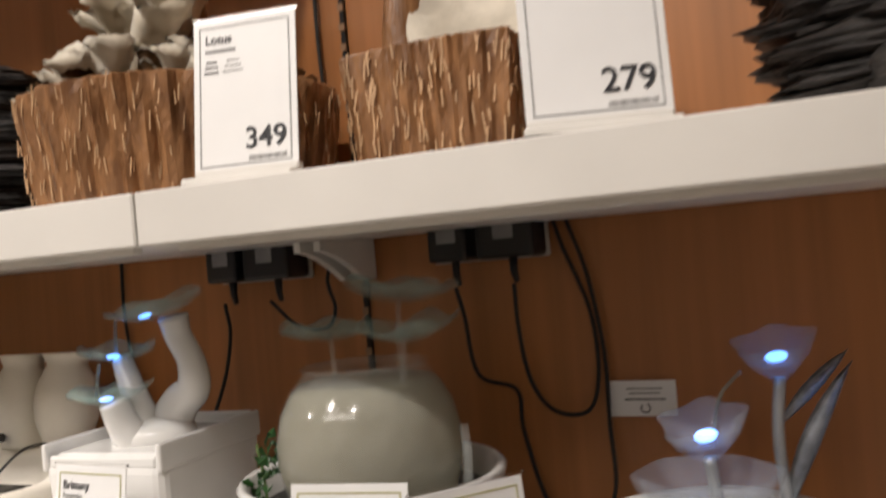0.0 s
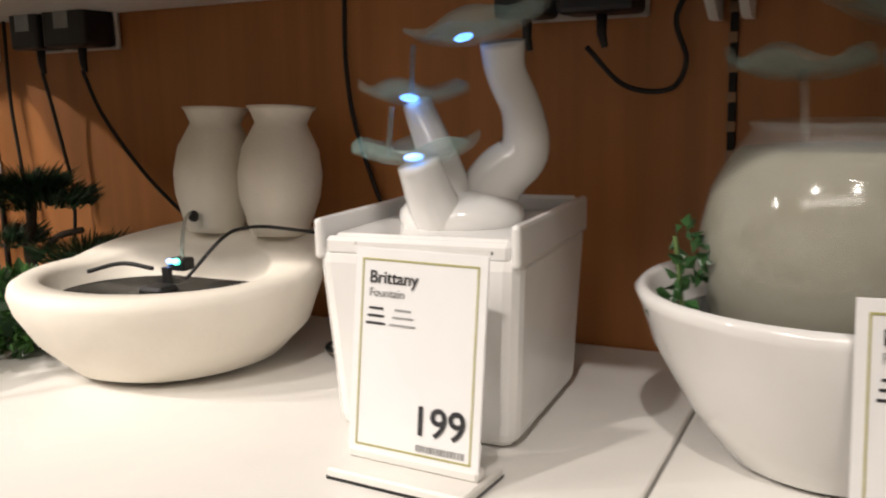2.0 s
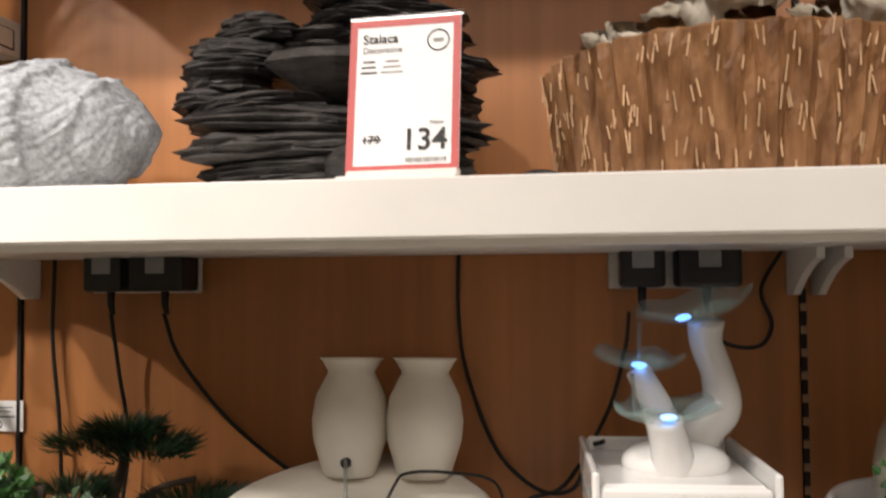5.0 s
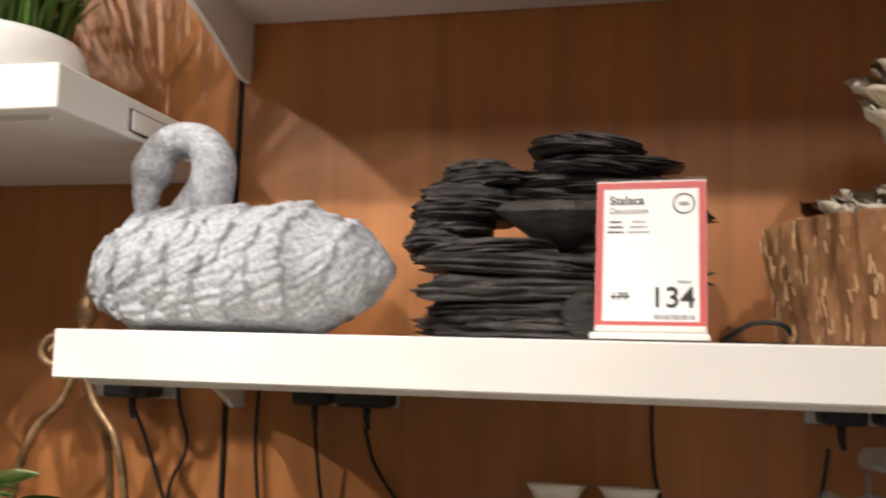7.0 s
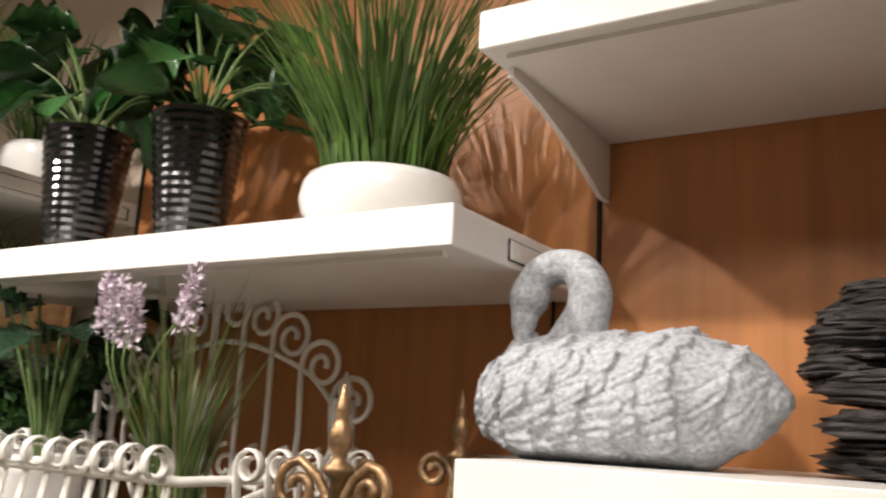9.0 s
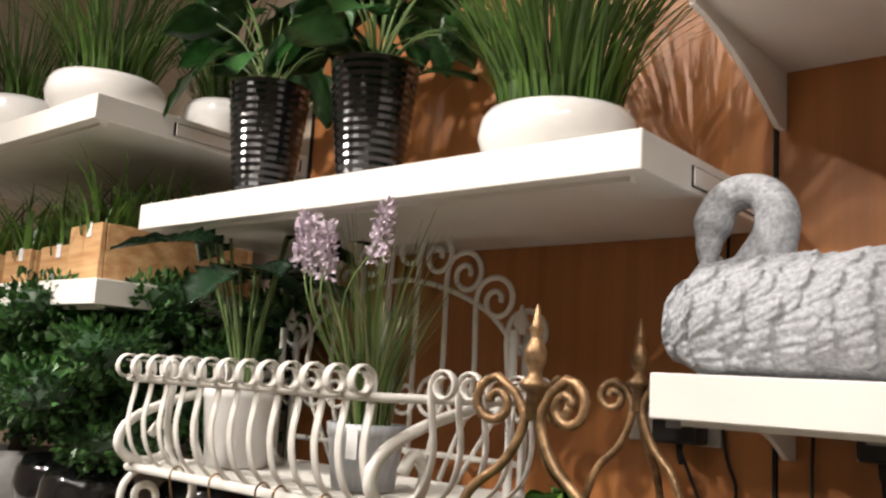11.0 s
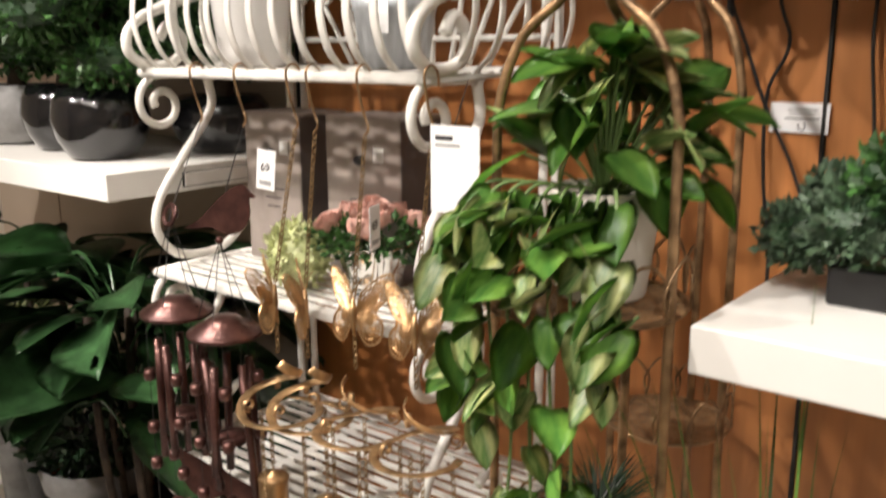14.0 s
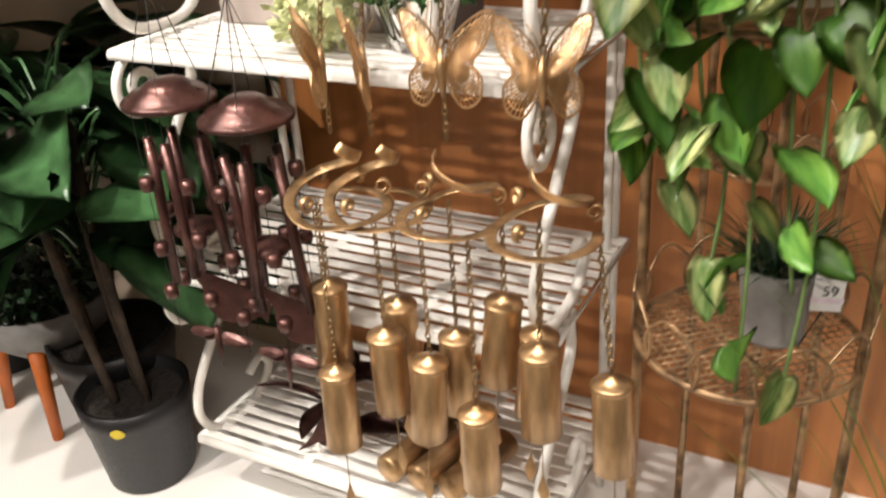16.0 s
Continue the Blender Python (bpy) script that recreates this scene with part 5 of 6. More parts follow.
def carton(x, y, z, w, d, h, yaw):
    t = thing("gift_carton", "grey printed carton with a bird picture on an iron shelf", "box", Matrix.Translation((x, y, z)) @ pose(0, 0, 0, 0, 0, yaw), "printed cartons")
    part("body", box(w, d, h, 0, 0, h / 2, bevel=0.0015), CARTON, t)
    # right side darker than the front
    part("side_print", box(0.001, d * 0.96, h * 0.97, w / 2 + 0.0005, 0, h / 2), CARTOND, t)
    part("lid_flap", box(w * 0.98, d * 0.98, 0.0015, 0, 0, h + 0.0008), CARTON, t)
    part("label_card", box(0.02, 0.0008, 0.022, w * 0.22, -d / 2 - 0.0005, h * 0.78), PAPER, t)
    part("bird_print", blob(0.013, 0.0006, 0.008, -0.005, -d / 2 - 0.0006, h * 0.74), INK, t)
    for k in range(3):
        part("print_bar", box(0.05 - 0.01 * k, 0.0008, 0.003, 0, -d / 2 - 0.0005, h * (0.5 - 0.06 * k)), CARTOND, t)
    return t


MID = 0.882
carton(-2.14, -0.215, MID, 0.135, 0.11, 0.25, 0)
carton(-1.935, -0.215, MID, 0.15, 0.11, 0.252, 2)
hyd = thing("flower_ball", "pale green hydrangea ball on the iron shelf", "flower", Matrix.Translation((-1.985, -0.36, MID + 0.002)))
bm = bmesh.new()
clump(rng, bm, (0, 0, 0.05), 0.045, 700, 0.015, 1.0)
part("petals", bm, HYDR, hyd)
part("core", blob(0.043, 0.043, 0.043, 0, 0, 0.046, 0.1, 2), HYDR, hyd)
ros = thing("rose_pot", "pink artificial roses in a fluted chrome pot", "flower", Matrix.Translation((-1.875, -0.31, MID)))
part("pot", lathe([(0, 0), (0.036, 0), (0.04, 0.02), (0.055, 0.07), (0.058, 0.075), (0.05, 0.072), (0, 0.06)], 48, wave=lambda a, r: 1 + 0.035 * math.sin(14 * a) * (r > 1)), CHROME, ros, smooth=True)
bm = bmesh.new()
clump(rng, bm, (0, 0, 0.085), 0.085, 700, 0.015, 0.35)
part("greenery", bm, FINE, ros)


def rose_mesh(rad):
    bm = bmesh.new()
    for ring in range(4):
        for k in range(5 - (ring > 2)):
            a = 6.283 * k / 5 + ring * 0.6
            r = rad * (1 - 0.24 * ring)
            c = Vector((math.cos(a), math.sin(a), 0))
            s = Vector((-math.sin(a), math.cos(a), 0))
            rows = []
            for i in range(4):
                u = i / 3
                hw = r * (0.5 + 0.35 * math.sin(math.pi * (0.2 + 0.6 * u)))
                mid = c * r * (0.35 + 0.65 * u ** 0.7) + Vector((0, 0, rad * (0.15 + 0.75 * u) + 0.1 * ring * rad))
                rows.append([bm.verts.new(mid + s * hw * q - c * r * 0.35 * abs(q)) for q in (-1, 0, 1)])
            for p, q in zip(rows, rows[1:]):
                for i in range(2):
                    bm.faces.new((p[i], p[i + 1], q[i + 1], q[i]))
    return done("rose", bm, ROSE, True)


rm = rose_mesh(0.024)
for k in range(11):
    a, q = k * 2.4, 0.075 * math.sqrt(k / 11)
    part("rose", rm, ROSE, ros, m=pose(q * math.cos(a), q * math.sin(a), 0.095 + 0.02 * (1 - q / 0.075), -30 * math.sin(a), 30 * math.cos(a), k * 50))


# ---- hanging chimes ----
def link_chain(bm, a, b, pitch=0.0085, r=0.0011, w=0.0028):
    a, b = Vector(a), Vector(b)
    d = (b - a)
    n = max(1, int(d.length / pitch))
    d.normalize()
    u = d.cross(Vector((0, 1, 0.01))).normalized()
    v = d.cross(u)
    for i in range(n):
        c, s = a + d * pitch * (i + 0.5), (u if i % 2 else v)
        ring = [c + d * math.cos(6.283 * k / 8) * pitch * 0.66 + s * math.sin(6.283 * k / 8) * w for k in range(9)]
        tube(ring, r, 4, bm)
    return bm


def hook(parent, x, y, z):
    """A wire hook over the shelf rim."""
    return part("hook", tube(spline([(x, y + 0.014, z - 0.012), (x, y + 0.012, z + 0.004), (x, y, z + 0.012), (x, y - 0.012, z + 0.002), (x, y - 0.008, z - 0.025), (x, y, z - 0.05), (x + 0.006, y, z - 0.065), (x, y, z - 0.075)], 5), 0.0017, 6), GOLD, parent, smooth=True)


def wing_mesh():
    bm = bmesh.new()
    out = spline([(0.003, 0, 0), (0.012, 0, 0.035), (0.045, 0, 0.062), (0.062, 0, 0.060), (0.052, 0, 0.028), (0.035, 0, 0.006), (0.046, 0, -0.012), (0.042, 0, -0.038), (0.022, 0, -0.045), (0.006, 0, -0.02), (0.003, 0, 0)], 4)
    tube(out, 0.0016, 5, bm)
    c = Vector((0.02, 0.001, 0.008))
    f = [bm.verts.new(c + (p - c) * 0.45 + Vector((0, 0.0012, 0))) for p in out[:-1]]
    cv = bm.verts.new(c)
    for k in range(len(f)):
        bm.faces.new((f[k], f[(k + 1) % len(f)], cv))
    for k in range(1, len(out) - 1):
        tube([Vector((0.003, -0.001, 0)), out[k] * 0.6 + Vector((0.004, -0.002, 0)), out[k]], 0.0008, 4, bm)
    for q in (0.62, 0.82):
        tube([c + (p - c) * q + Vector((0, -0.001, 0)) for p in out], 0.0009, 4, bm)
    tube(scroll((0.042, -0.002, 0.044), 0.008, 0.003, 0, 1.3, (1, 0, 0), (0, 0, 1), 10), 0.0009, 4, bm)
    tube(scroll((0.030, -0.002, -0.024), 0.008, 0.003, 0, 1.3, (1, 0, 0), (0, 0, 1), 10), 0.0009, 4, bm)
    return done("wing", bm, BRASS, False)


WING = wing_mesh()


def bell_mesh():
    return done("bell", lathe([(r * 0.84, q * 0.93) for r, q in [(0.0, 0.002), (0.004, 0.0), (0.008, -0.002), (0.008, -0.0022), (0.021, -0.006), (0.0255, -0.0085), (0.0268, -0.0095), (0.0275, -0.012), (0.0268, -0.0145), (0.0258, -0.0155), (0.0258, -0.0165), (0.0262, -0.06), (0.0275, -0.125), (0.0245, -0.127), (0.023, -0.05), (0.0, -0.03)]], 24), BRASS, True)


BELL = bell_mesh()


def bell_chime(x, y, wing_turn, spread, bells, zb=0.905):
    t = thing("bell_chime", "brass butterfly wind chime with cylinder bells on chains", "wind chime", Matrix.Translation((0, 0, 0)), "bell chimes")
    hook(t, x, -0.437, 1.204)
    part("chain", link_chain(bmesh.new(), (x, -0.437, 1.13), (x, y, zb + 0.02)), CHAIN, t)
    b = part("butterfly", tube([(x, y, zb - 0.03), (x, y - 0.003, zb), (x, y, zb + 0.022)], lambda k: 0.002 + 0.004 * math.sin(math.pi * k), 8), BRASS, t, "pierced brass butterfly", True)
    for s in (-1, 1):
        part("wing", WING, BRASS, b, m=Matrix.Translation((x, y, zb)) @ pose(0, 0, 0, -8, 0, wing_turn + s * spread) @ Matrix.Diagonal((0.84 * s, 0.84, 0.84, 1)))
        part("feeler", tube(spline([(x, y, zb + 0.02), (x + s * 0.008, y, zb + 0.04), (x + s * 0.016, y, zb + 0.05)], 4), 0.0007, 4), BRASS, b)
    part("chain", link_chain(bmesh.new(), (x, y, zb - 0.03), (x, y, zb - 0.075)), CHAIN, t)
    # spiral band
    pts = []
    for i in range(40):
        a = i / 39 * 2 * math.pi * 1.45 + radians(wing_turn + 200)
        r = 0.012 + 0.042 * min(1, i / 16)
        pts.append((x + r * math.cos(a), y + r * math.sin(a), zb - 0.085 - 0.075 * min(1, i / 22)))
    a0 = radians(wing_turn + 200)
    part("spiral_band", tube(pts, 0.0066, 8, flat=0.16, up=(math.cos(a0), math.sin(a0), 0)), BRASS, t, "curled strip of polished brass", True)
    for k in range(3):
        a = k * 2.1 + 0.4
        c = (x + 0.05 * math.cos(a), y + 0.05 * math.sin(a), zb - 0.135)
        part("curl", tube(scroll(c, 0.010, 0.004, -90, 1.2, (math.cos(a), math.sin(a), 0), (0, 0, 1), 14), 0.0045, 5, flat=0.3), BRASS, t, smooth=True)
    for bx, by, bz in bells:
        q = part("bell", BELL, BRASS, t, "cylindrical brushed brass bell", m=pose(bx, by, bz, random.Random(bx).uniform(-3, 3), random.Random(bz).uniform(-4, 4), 0))
        dx = Vector((bx - x, by - y, 0))
        dx = dx.normalized() * min(0.062, dx.length) if dx.length > 0 else dx
        part("chain", link_chain(bmesh.new(), (x + dx.x, y + dx.y, zb - 0.16), (bx, by, bz + 0.001)), CHAIN, t)
        part("clapper_rod", tube([(0, 0, -0.05), (0, 0, -0.19)], 0.0009, 5), CHAIN, q)
        part("clapper_vane", lathe([(0, -0.02), (0.008, 0), (0, 0.03)], 4, sy=0.12), BRASS, q, m=Matrix.Translation((0, 0, -0.205)))
    return t


bell_chime(-1.893, -0.485, 126, 22, ((-1.934, -0.47, 0.638), (-1.917, -0.50, 0.537)))
bell_chime(-1.855, -0.465, 128, 14, ((-1.854, -0.48, 0.593), (-1.863, -0.43, 0.605)), 0.90)
bell_chime(-1.765, -0.465, 8, 14, ((-1.796, -0.48, 0.569), (-1.729, -0.50, 0.531), (-1.786, -0.43, 0.578), (-1.722, -0.43, 0.639)))
bell_chime(-1.658, -0.470, 22, 20, ((-1.66, -0.48, 0.619), (-1.58, -0.48, 0.600), (-1.675, -0.44, 0.612)))


def bird_mesh():
    pts = spline([(-0.075, 0, -0.028), (-0.045, 0, -0.012), (-0.018, 0, 0.012), (0.012, 0, 0.034), (0.034, 0, 0.042), (0.045, 0, 0.034), (0.056, 0, 0.026), (0.044, 0, 0.022), (0.044, 0, 0.0), (0.03, 0, -0.022), (0.004, 0, -0.03), (-0.026, 0, -0.022), (-0.05, 0, -0.026), (-0.075, 0, -0.028)], 3)[:-1]
    bm = bmesh.new()
    a = [bm.verts.new(p + Vector((0, -0.001, 0))) for p in pts]
    b = [bm.verts.new(p + Vector((0, 0.001, 0))) for p in pts]
    bm.faces.new(a)
    bm.faces.new(b[::-1])
    for i in range(len(a)):
        bm.faces.new((a[i], a[(i + 1) % len(a)], b[(i + 1) % len(a)], b[i]))
    return done("bird_plate", bm, COPPER)


BIRD = bird_mesh()


def tube_chime(x, y, z, r, seed, bird):
    rg = random.Random(seed)
    t = thing("tube_chime", "dark copper wind chime with hanging tubes and beads", "wind chime", None, "tube chimes")
    hook(t, x, -0.437, 1.204)
    top = 1.13
    if bird:
        part("bird_plate", BIRD, COPPER, t, "flat copper bird silhouette", m=pose(x + 0.015, y, 1.015, 0, 0, 12))
        part("string", tube([(x, -0.437, 1.13), (x + 0.02, y, 1.045)], 0.001, 4), CABLE, t)
        part("tassel_bead", blob(0.006, 0.006, 0.006, x, y, 0.975), COPPER, t, smooth=True)
        top = 0.975
    else:
        part("string", tube([(x, -0.437, 1.13), (x, y, 1.0)], 0.001, 4), CABLE, t)
        part("bow", tube(scroll((x, y, 1.0), 0.018, 0.01, 0, 2.2, (1, 0, 0), (0, 0.3, 1), 16), 0.0025, 5), COPPER, t, smooth=True)
        top = 1.0
    part("cap", lathe([(0, 0.017), (r * 0.35, 0.016), (r * 0.5, 0.011), (r * 0.52, 0.008), (r * 0.8, 0.003), (r * 0.82, 0.0), (r * 0.97, -0.004), (r, -0.006), (r * 1.0, -0.010), (r * 0.93, -0.012), (r * 0.5, 0.002), (0, 0.006)], 40, wave=lambda a, q: 1 + (0.03 * math.sin(24 * a) if q == 2 else 0)), COPPER, t, "domed dark copper cap", True, Matrix.Translation((x, y, z)))
    for k in range(4):
        a = 0.5 + k * math.pi / 2
        part("string", tube([(x, y, top), (x + r * 0.75 * math.cos(a), y + r * 0.75 * math.sin(a), z + 0.01)], 0.0008, 4), CABLE, t)
    for k in range(5):
        a = k * 6.283 / 5
        px, py = x + r * 0.6 * math.cos(a), y + r * 0.6 * math.sin(a)
        ln = 0.17 + 0.03 * rg.random()
        part("chime_tube", tube([(px, py, z - 0.05), (px + rg.uniform(-0.012, 0.02), py, z - 0.05 - ln)], 0.0062, 8), COPPER, t, smooth=True)
        part("string", tube([(px, py, z), (px, py, z - 0.05)], 0.0007, 4), CABLE, t)
        sx, sy = x + r * 0.85 * math.cos(a + 0.5), y + r * 0.85 * math.sin(a + 0.5)
        part("string", tube([(sx, sy, z), (sx, sy, z - 0.30)], 0.0006, 4), CABLE, t)
        for j in range(3):
            zz_ = z - 0.07 - 0.085 * j - rg.uniform(0, 0.03)
            part("bead", lathe([(0, -0.009), (0.008, -0.008), (0.0095, 0), (0.008, 0.008), (0, 0.009)], 10), COPPER, t, smooth=True, m=Matrix.Translation((sx, sy, zz_)))
    part("clapper", blob(0.028, 0.028, 0.012, x, y, z - 0.17, 0.1, 2), COPPER, t, smooth=True)
    part("leaf_vane", BIRD, COPPER, t, m=pose(x + 0.03, y, z - 0.26, 0, 70, 30))
    # dragonfly at the end
    dz = z - 0.335
    d = part("dragonfly", tube([(x + 0.01, y - 0.01, dz + 0.03), (x + 0.008, y - 0.01, dz - 0.03)], lambda k: 0.005 - 0.003 * k, 8), COPPER, t, smooth=True)
    for s in (-1, 1):
        for j in range(2):
            part("wing", blob(0.024, 0.008, 0.0015, s * 0.026, 0, 0, 0.1, 1), COPPER, d, m=pose(x + 0.01, y - 0.01, dz + 0.02 - 0.008 * j, 50, s * 6, s * j * 14))
    return t


tube_chime(-2.10, -0.50, 0.862, 0.054, 1, False)
tube_chime(-2.0, -0.49, 0.848, 0.054, 2, True)


def leaf_ornament(x, y, z, seed):
    rg = random.Random(seed)
    t = thing("metal_leaf_ornament", "dark bronze metal leaf and bird ornament on the iron shelf", "ornament", Matrix.Translation((x, y, z)), "bronze ornaments")
    me = leaf_mesh("metal_leaf", 0.12, 0.05, COPPER, fold=0.4, droop=0.2)
    for k in range(7):
        part("metal_leaf", me, COPPER, t, m=aim((0.02 * math.cos(k), 0.02 * math.sin(k), 0.02 + 0.012 * k), (math.cos(k * 2.4), math.sin(k * 2.4), 0.35), rg.uniform(-30, 30), rg.uniform(0.6, 1.0)))
    part("bird_plate", BIRD, COPPER, t, m=pose(0.03, -0.05, 0.06, 0, -20, 20))
    part("base", lathe([(0, 0), (0.04, 0), (0.035, 0.008), (0.008, 0.016), (0, 0.07)], 14), COPPER, t, smooth=True)
    return t


leaf_ornament(-2.06, -0.33, 0.262, 5)
leaf_ornament(-1.95, -0.25, 0.262, 6)
for k in range(3):
    c = new("brass_bell_pipe", done("brass_bell_pipe", lathe([(0, 0), (0.02, 0), (0.022, 0.003), (0.022, 0.13), (0.019, 0.13), (0.018, 0.01), (0, 0.01)], 20), BRASS, True))
    c.matrix_basis = pose(-1.93 + 0.05 * k, -0.40, 0.285, 90, 0, 180 - 15)
    tagged(c, "brass cylinder bell lying on the iron shelf", "bell", "lying bells")
hang = thing("hanging_price_card", "white price card hanging from the iron shelf", "price sign", Matrix.Translation((-1.612, -0.452, 1.10)))
part("card", box(0.07, 0.001, 0.10, bevel=0.0003), PAPER, hang)
part("title_bar", box(0.025, 0.0006, 0.005, -0.015, -0.0008, 0.036), INK, hang)
part("sub_bar", box(0.035, 0.0006, 0.003, -0.01, -0.0008, 0.028), GREYINK, hang)
words("price", "44", 0.022, INK, hang, Matrix.Translation((0.004, -0.001, -0.043)) @ pose(0, 0, 0, 90), 0.0003)
part("string", tube([(0, 0.0, 0.05), (0.004, 0.02, 0.10)], 0.0008, 4), CABLE, hang)
small = thing("hanging_price_tag", "small white price tag on a chain", "price tag", Matrix.Translation((-1.935, -0.455, 1.075)) @ pose(0, 0, 0, 0, 6, 10))
part("card", box(0.032, 0.001, 0.055, bevel=0.0003), PAPER, small)
words("price", "69", 0.016, INK, small, Matrix.Translation((-0.009, -0.001, -0.002)) @ pose(0, 0, 0, 90))
part("barcode", box(0.02, 0.0006, 0.006, 0, -0.0008, -0.018), GREYINK, small)
tag2 = copy_thing(small, Matrix.Translation((-1.735, -0.455, 1.02)) @ pose(0, 0, 0, 0, 0, 110))


# ---- antique gold plant stands ----
def gold_stand(cx, cy, r, top, trays, seed):
    t = thing("gold_plant_stand", "antique gold iron plant stand with scrolled top", "plant stand", None, "gold plant stands")
    neck = top - 0.13
    for k, a in enumerate((188, -8, 90)):
        ca, sa = math.cos(radians(a)), math.sin(radians(a))

        def q(rr, z):
            return (cx + ca * rr, cy + sa * rr, z)
        line = spline([q(r, DECK), q(r, 0.6), q(r, neck - 0.24), q(r * 0.96, neck - 0.15), q(r * 0.72, neck - 0.085), q(r * 0.30, neck - 0.045), q(r * 0.10, neck), q(r * 0.22, neck + 0.03)], 6) + scroll(q(r * 0.45, neck + 0.018), r * 0.28, r * 0.06, 120, -1.35, (ca, sa, 0), (0, 0, 1), 18)[1:]
        part("post", tube(line, 0.0056, 9), GOLD, t, smooth=True)
    part("finial", lathe([(0.009, 0), (0.009, 0.03), (0.017, 0.036), (0.017, 0.042), (0.008, 0.048), (0.008, 0.056), (0.0125, 0.064), (0.013, 0.078), (0.008, 0.088), (0.006, 0.094), (0.009, 0.100), (0.006, 0.108), (0.002, 0.128), (0, 0.13)], 16), GOLD, t, smooth=True, m=Matrix.Translation((cx, cy, neck)))
    for z in trays:
        rr = r * 1.02
        tr = part("tray_ring", tube([(cx + rr * math.cos(6.283 * i / 40), cy + rr * math.sin(6.283 * i / 40), z) for i in range(41)], 0.0035, 7), GOLD, t, smooth=True)
        for d in (0, 1):
            for k in range(-11, 12):
                o = k * rr / 11.5
                w = math.sqrt(max(0.0, rr * rr - o * o))
                e = [Vector((o, -w, 0)), Vector((o, w, 0))] if d else [Vector((-w, o, 0.002)), Vector((w, o, 0.002))]
                m45 = Matrix.Rotation(radians(40), 3, "Z")
                part("lattice_wire", tube([m45 @ p + Vector((cx, cy, z)) for p in e], 0.0012, 4), GOLD, tr)
        for k in range(12):
            a0 = 6.283 * k / 12
            pts = [(cx + (rr + 0.004) * math.cos(a0 + b), cy + (rr + 0.004) * math.sin(a0 + b), z + h) for b, h in ((-0.26, 0.002), (-0.30, 0.03), (-0.12, 0.055), (0, 0.06), (0.12, 0.055), (0.30, 0.03), (0.26, 0.002))]
            part("gallery_loop", tube(spline(pts, 4), 0.0018, 5), GOLD, tr, smooth=True)
    return t


gold_stand(-1.460, -0.420, 0.107, 1.462, (0.970, 0.640), 1)
gold_stand(-1.487, -0.125, 0.082, 1.475, (0.72,), 2)

# ---- trailing pothos ----
pot = potted("pothos_plant", "trailing variegated pothos in a cream pot on the gold stand", -1.445, -0.41, 0.977, BISQUE, 0.06, 0.115)
rng = random.Random(81)
P1 = leaf_mesh("leaf", 0.072, 0.050, POTHOS, "heart", fold=0.16, droop=0.15)
P2 = leaf_mesh("leaf", 0.070, 0.047, POTHOSV, "heart", fold=0.18, droop=0.18)
for k in range(84):
    a = rng.uniform(0, 6.283)
    e = rng.uniform(0.05, 1.5)
    rad = 0.09 * math.cos(e) * rng.uniform(0.55, 1.05)
    p = Vector((rad * math.cos(a) * 1.05, rad * math.sin(a), 0.125 + 0.15 * math.sin(e) * rng.uniform(0.7, 1.05)))
    d = Vector((math.cos(a) + rng.uniform(-0.7, 0.7), math.sin(a) + rng.uniform(-0.7, 0.7), rng.uniform(-1.0, 0.7)))
    part("leaf", P2 if rng.random() < 0.4 else P1, POTHOS, pot, m=aim(p, d, rng.uniform(-55, 55), rng.uniform(0.6, 1.1)))
    if k % 2:
        part("stem", tube(spline([(0, 0, 0.1), p * 0.55 + Vector((0, 0, 0.05)), p], 4), 0.0017, 5), STEMG, pot)
vines = []
for k in range(9):
    x0 = -0.115 + 0.024 * k
    low = (-0.10, -0.14, -0.10, -0.24, -0.33, -0.22, -0.34, -0.06, 0.02)[k]
    vines.append([(x0 * 0.4, -0.04, 0.12), (x0 * 0.8, -0.09, 0.12), (x0, -0.115, 0.06), (x0 * 1.0 + 0.01, -0.12, low * 0.5), (x0 + 0.012 * (k % 3), -0.115, low)])
for k, v in enumerate(vines):
    line = spline(v, 8)
    part("vine", tube(line, 0.0019, 5), STEMG, pot, smooth=True)
    step = 2 if k < 6 else 3
    for i in range(9, len(line), step):
        if line[i].z < 0.0 and rng.random() < (0.62 if k > 2 else 0.3):
            continue
        a = rng.uniform(-3.1, -0.1)
        d = Vector((math.cos(a), 0.9 * math.sin(a), rng.uniform(-1.5, 0.1)))
        part("leaf", P2 if rng.random() < 0.45 else P1, POTHOS, pot, m=aim(line[i], d, rng.uniform(-60, 60), rng.uniform(0.6, 1.15) * (0.95 if line[i].z > -0.05 else 0.8)))
for p, d, s in (((0.075, 0.10, 0.19), (1, 0.0, -0.05), 0.95), ((0.06, 0.06, 0.17), (0.9, 0.2, -0.5), 0.9), ((0.09, 0.05, 0.12), (0.7, 0.1, -0.8), 0.8)):
    part("stem", tube(spline([(0, 0, 0.1), (p[0] * 0.5, p[1] * 0.5, p[2]), p], 4), 0.002, 5), STEMG, pot)
    part("leaf", P1, POTHOS, pot, m=aim(p, d, 15, s))

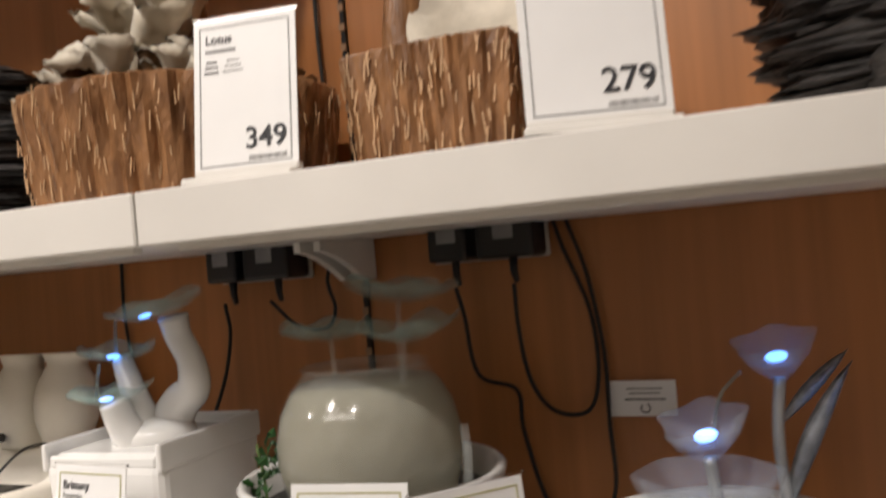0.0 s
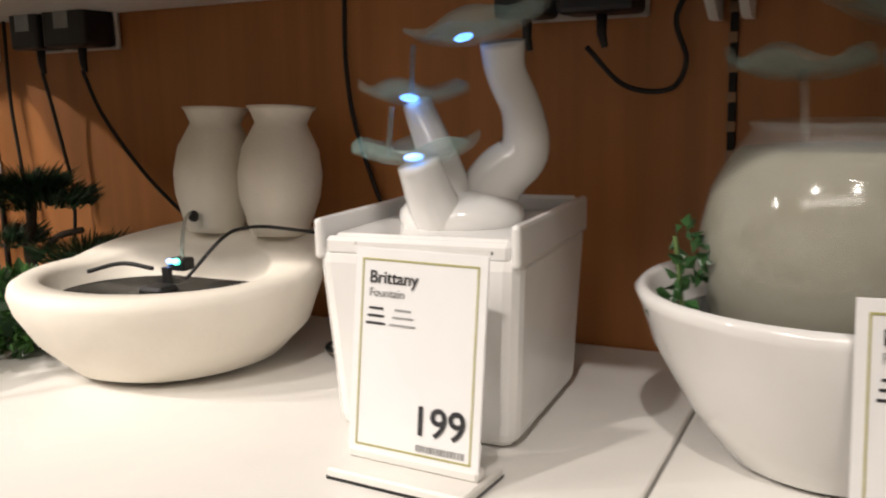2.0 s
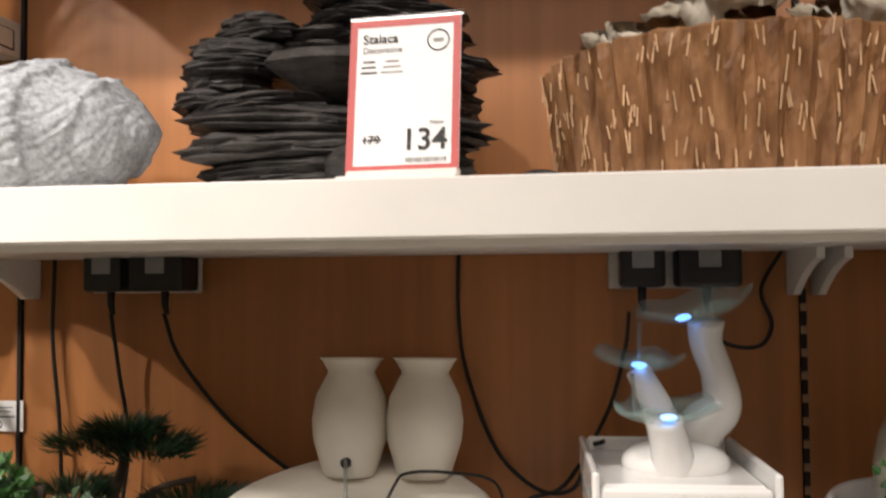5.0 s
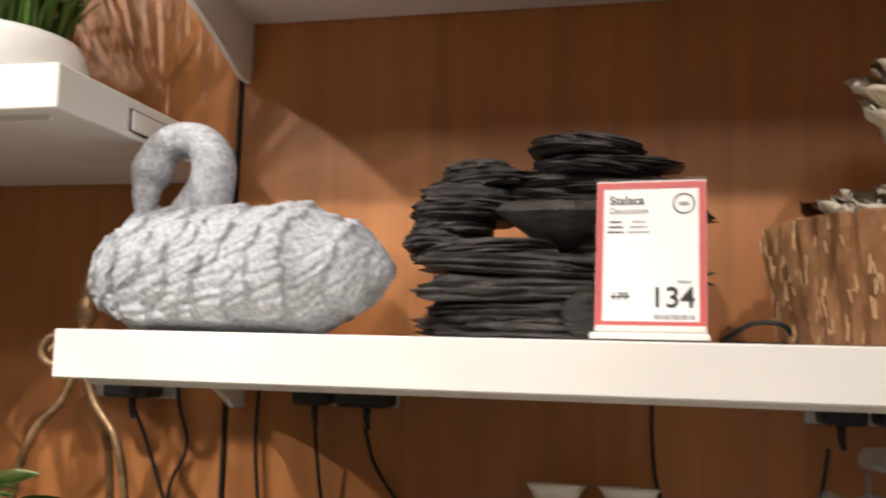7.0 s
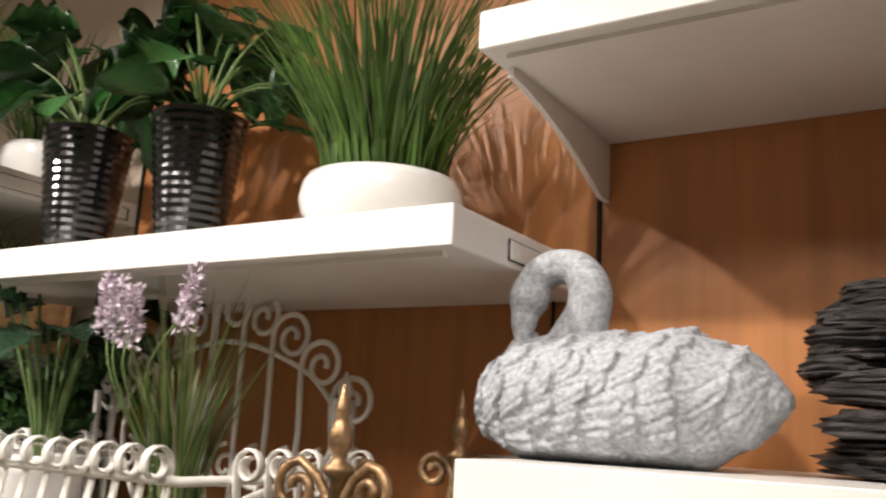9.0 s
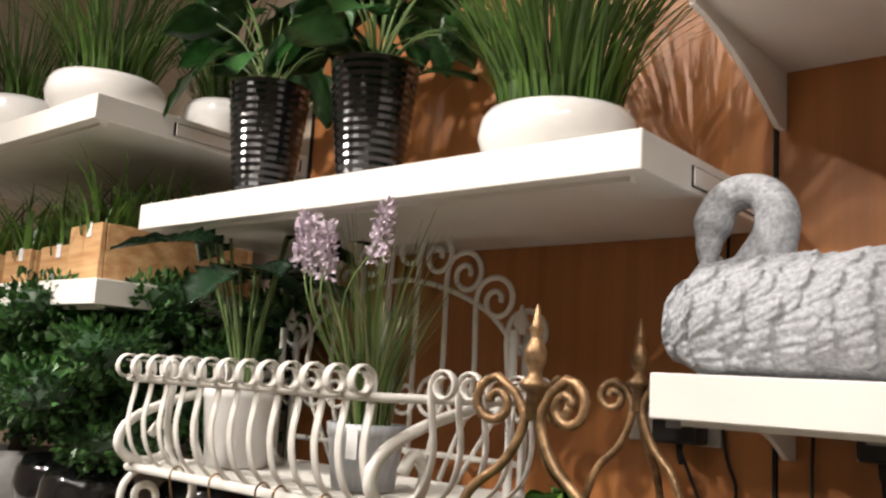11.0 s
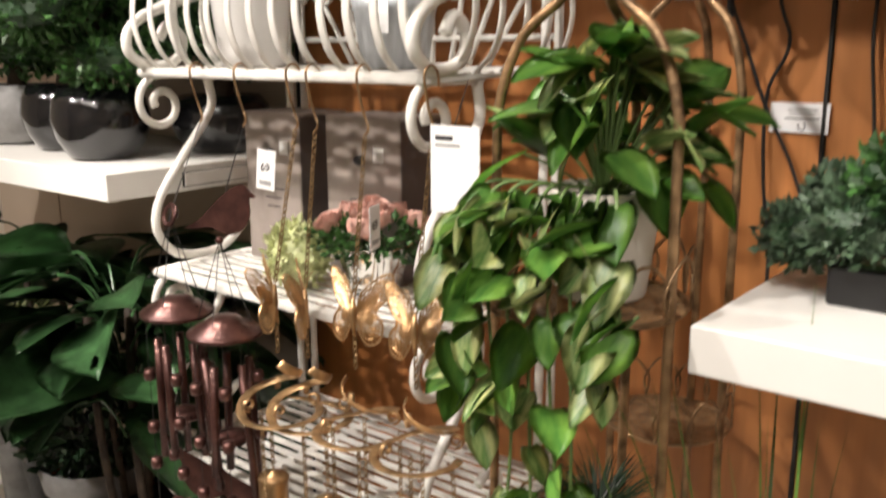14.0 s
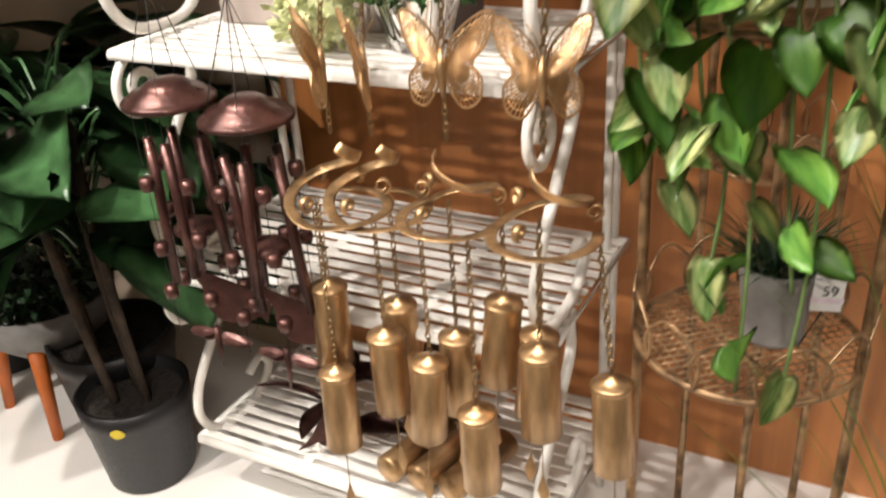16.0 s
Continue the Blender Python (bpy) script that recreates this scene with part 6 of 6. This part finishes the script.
sp = potted("small_pot_plant", "small dark grassy plant in a pale grey pot", -1.438, -0.415, 0.647, GREYP, 0.037, 0.082)
part("grass", blades(rng, 260, 0.028, 0.06, 0.07, 0.0016, 0.3, z=0.068, seg=4), FINED, sp)
bt = thing("plant_price_tag", "white price tag stuck by the small pot", "price tag", Matrix.Translation((-1.392, -0.43, 0.715)) @ pose(0, 0, 0, 0, 2, 18))
part("card", box(0.028, 0.001, 0.045), PAPER, bt)
words("price", "59", 0.015, INK, bt, Matrix.Translation((-0.006, -0.001, -0.006)) @ pose(0, 0, 0, 90), align="LEFT")
part("colour_bar", box(0.03, 0.0006, 0.005, 0, -0.0008, -0.011), LAV, bt)
part("stake", tube([(0, 0.002, -0.02), (-0.014, 0.012, -0.070)], 0.001, 4), CABLE, bt)

# ---- big-leaved plants on the deck ----
BIGL = leaf_mesh("leaf", 0.30, 0.165, LEAFD, "oval", fold=0.3, droop=0.3, rows=9)
ROUNDL = leaf_mesh("leaf", 0.17, 0.14, LEAFD, "oval", fold=0.2, droop=0.25, rows=9)


def big_plant(x, y, z, pot_mat, r, h, seed, n, lo, hi, spread, label, mesh, bias=(0, 0), sticker=False):
    rg = random.Random(seed)
    t = potted("foliage_plant", label, x, y, z, pot_mat, r, h, "deck plants")
    for k in range(3):
        a = k * 2.1
        part("trunk", tube(spline([(0.03 * math.cos(a), 0.03 * math.sin(a), h * 0.8), (0.04 * math.cos(a) + bias[0] * 0.3, 0.04 * math.sin(a), (lo + hi) / 3), (0.05 * math.cos(a) + bias[0] * 0.7, 0.05 * math.sin(a) + bias[1] * 0.7, hi * 0.85)], 5), 0.008, 7), TWIG, t, smooth=True)
    for k in range(n):
        a = k * 2.4 + rg.uniform(-0.3, 0.3)
        q = k / max(1, n - 1)
        base = Vector((bias[0] * q * 0.7 + 0.03 * math.cos(a), bias[1] * q * 0.7 + 0.03 * math.sin(a), lo + (hi - lo) * q))
        d = Vector((math.cos(a), math.sin(a) * 0.75, rg.uniform(-0.1, 0.6)))
        tip = base + d.normalized() * spread * rg.uniform(0.4, 1)
        part("leaf_stalk", tube(spline([base - Vector((0, 0, 0.04)), (base + tip) / 2, tip], 3), 0.0028, 5), LEAFD, t)
        part("leaf", mesh, LEAFD, t, m=aim(tip, d + Vector((0, 0, -0.25)), rg.uniform(-35, 35), rg.uniform(0.75, 1.15)))
    if sticker:
        part("sticker", blob(0.012, 0.001, 0.009, 0, 0, 0, 0.6, 2), YELLOW, t, m=pose(r * 0.46, -r * 0.90, h * 0.84, 0, 0, 26))
    return t


big_plant(-2.425, -0.400, DECK, BLACK, 0.092, 0.175, 91, 26, 0.47, 0.74, 0.09, "rubber plant with dark leaves in a black plastic pot", ROUNDL, (-0.10, 0.04), True)
big_plant(-2.56, -0.31, DECK, BLACK, 0.11, 0.2, 92, 30, 0.36, 0.72, 0.11, "large dark green foliage plant in a black pot", BIGL, (-0.03, 0.0))
big_plant(-2.98, -0.25, DECK, BLACK, 0.11, 0.2, 93, 26, 0.3, 0.70, 0.15, "large dark green foliage plant in a black pot", BIGL)
cream = thing("striped_leaf_plant", "cream and green striped spider plant below the shelf", "plant", Matrix.Translation((-3.12, -0.30, DECK)))
part("pot", lathe([(0, 0), (0.05, 0), (0.07, 0.42), (0.066, 0.42), (0, 0.38)], 24), GREYP, cream, smooth=True)
part("leaves", blades(rng, 90, 0.05, 0.26, 0.24, 0.006, 0.5, z=0.39), DRYBL, cream)


def stool_planter(x, y, z):
    t = thing("legged_planter", "grey bowl planter on splayed orange legs", "planter", Matrix.Translation((x, y, z)))
    part("bowl", lathe([(0, 0.15), (0.08, 0.15), (0.12, 0.19), (0.13, 0.25), (0.125, 0.25), (0.11, 0.2), (0, 0.18)], 32), GREYP, t, smooth=True)
    for k in range(4):
        a = 0.6 + k * math.pi / 2
        part("leg", tube([(0.10 * math.cos(a), 0.10 * math.sin(a), 0.20), (0.125 * math.cos(a), 0.125 * math.sin(a), 0.0)], lambda q: 0.016 - 0.006 * q, 8), ORANGE, t, smooth=True)
    rg = random.Random(7)
    bm = bmesh.new()
    clump(rg, bm, (0, 0, 0.32), 0.14, 900, 0.03, 0.7)
    part("foliage", bm, FINED, t)
    return t


stool_planter(-2.72, -0.31, DECK)

# ---- tall grass in front of the lower shelf ----
tg = potted("tall_grass_plant", "tall thin artificial grass in a grey pot", -1.20, -0.515, DECK, GREYP, 0.075, 0.16)
part("grass", blades(rng, 120, 0.05, 0.74, 0.30, 0.0026, 0.15, z=0.13, seg=8), BLADE, tg)
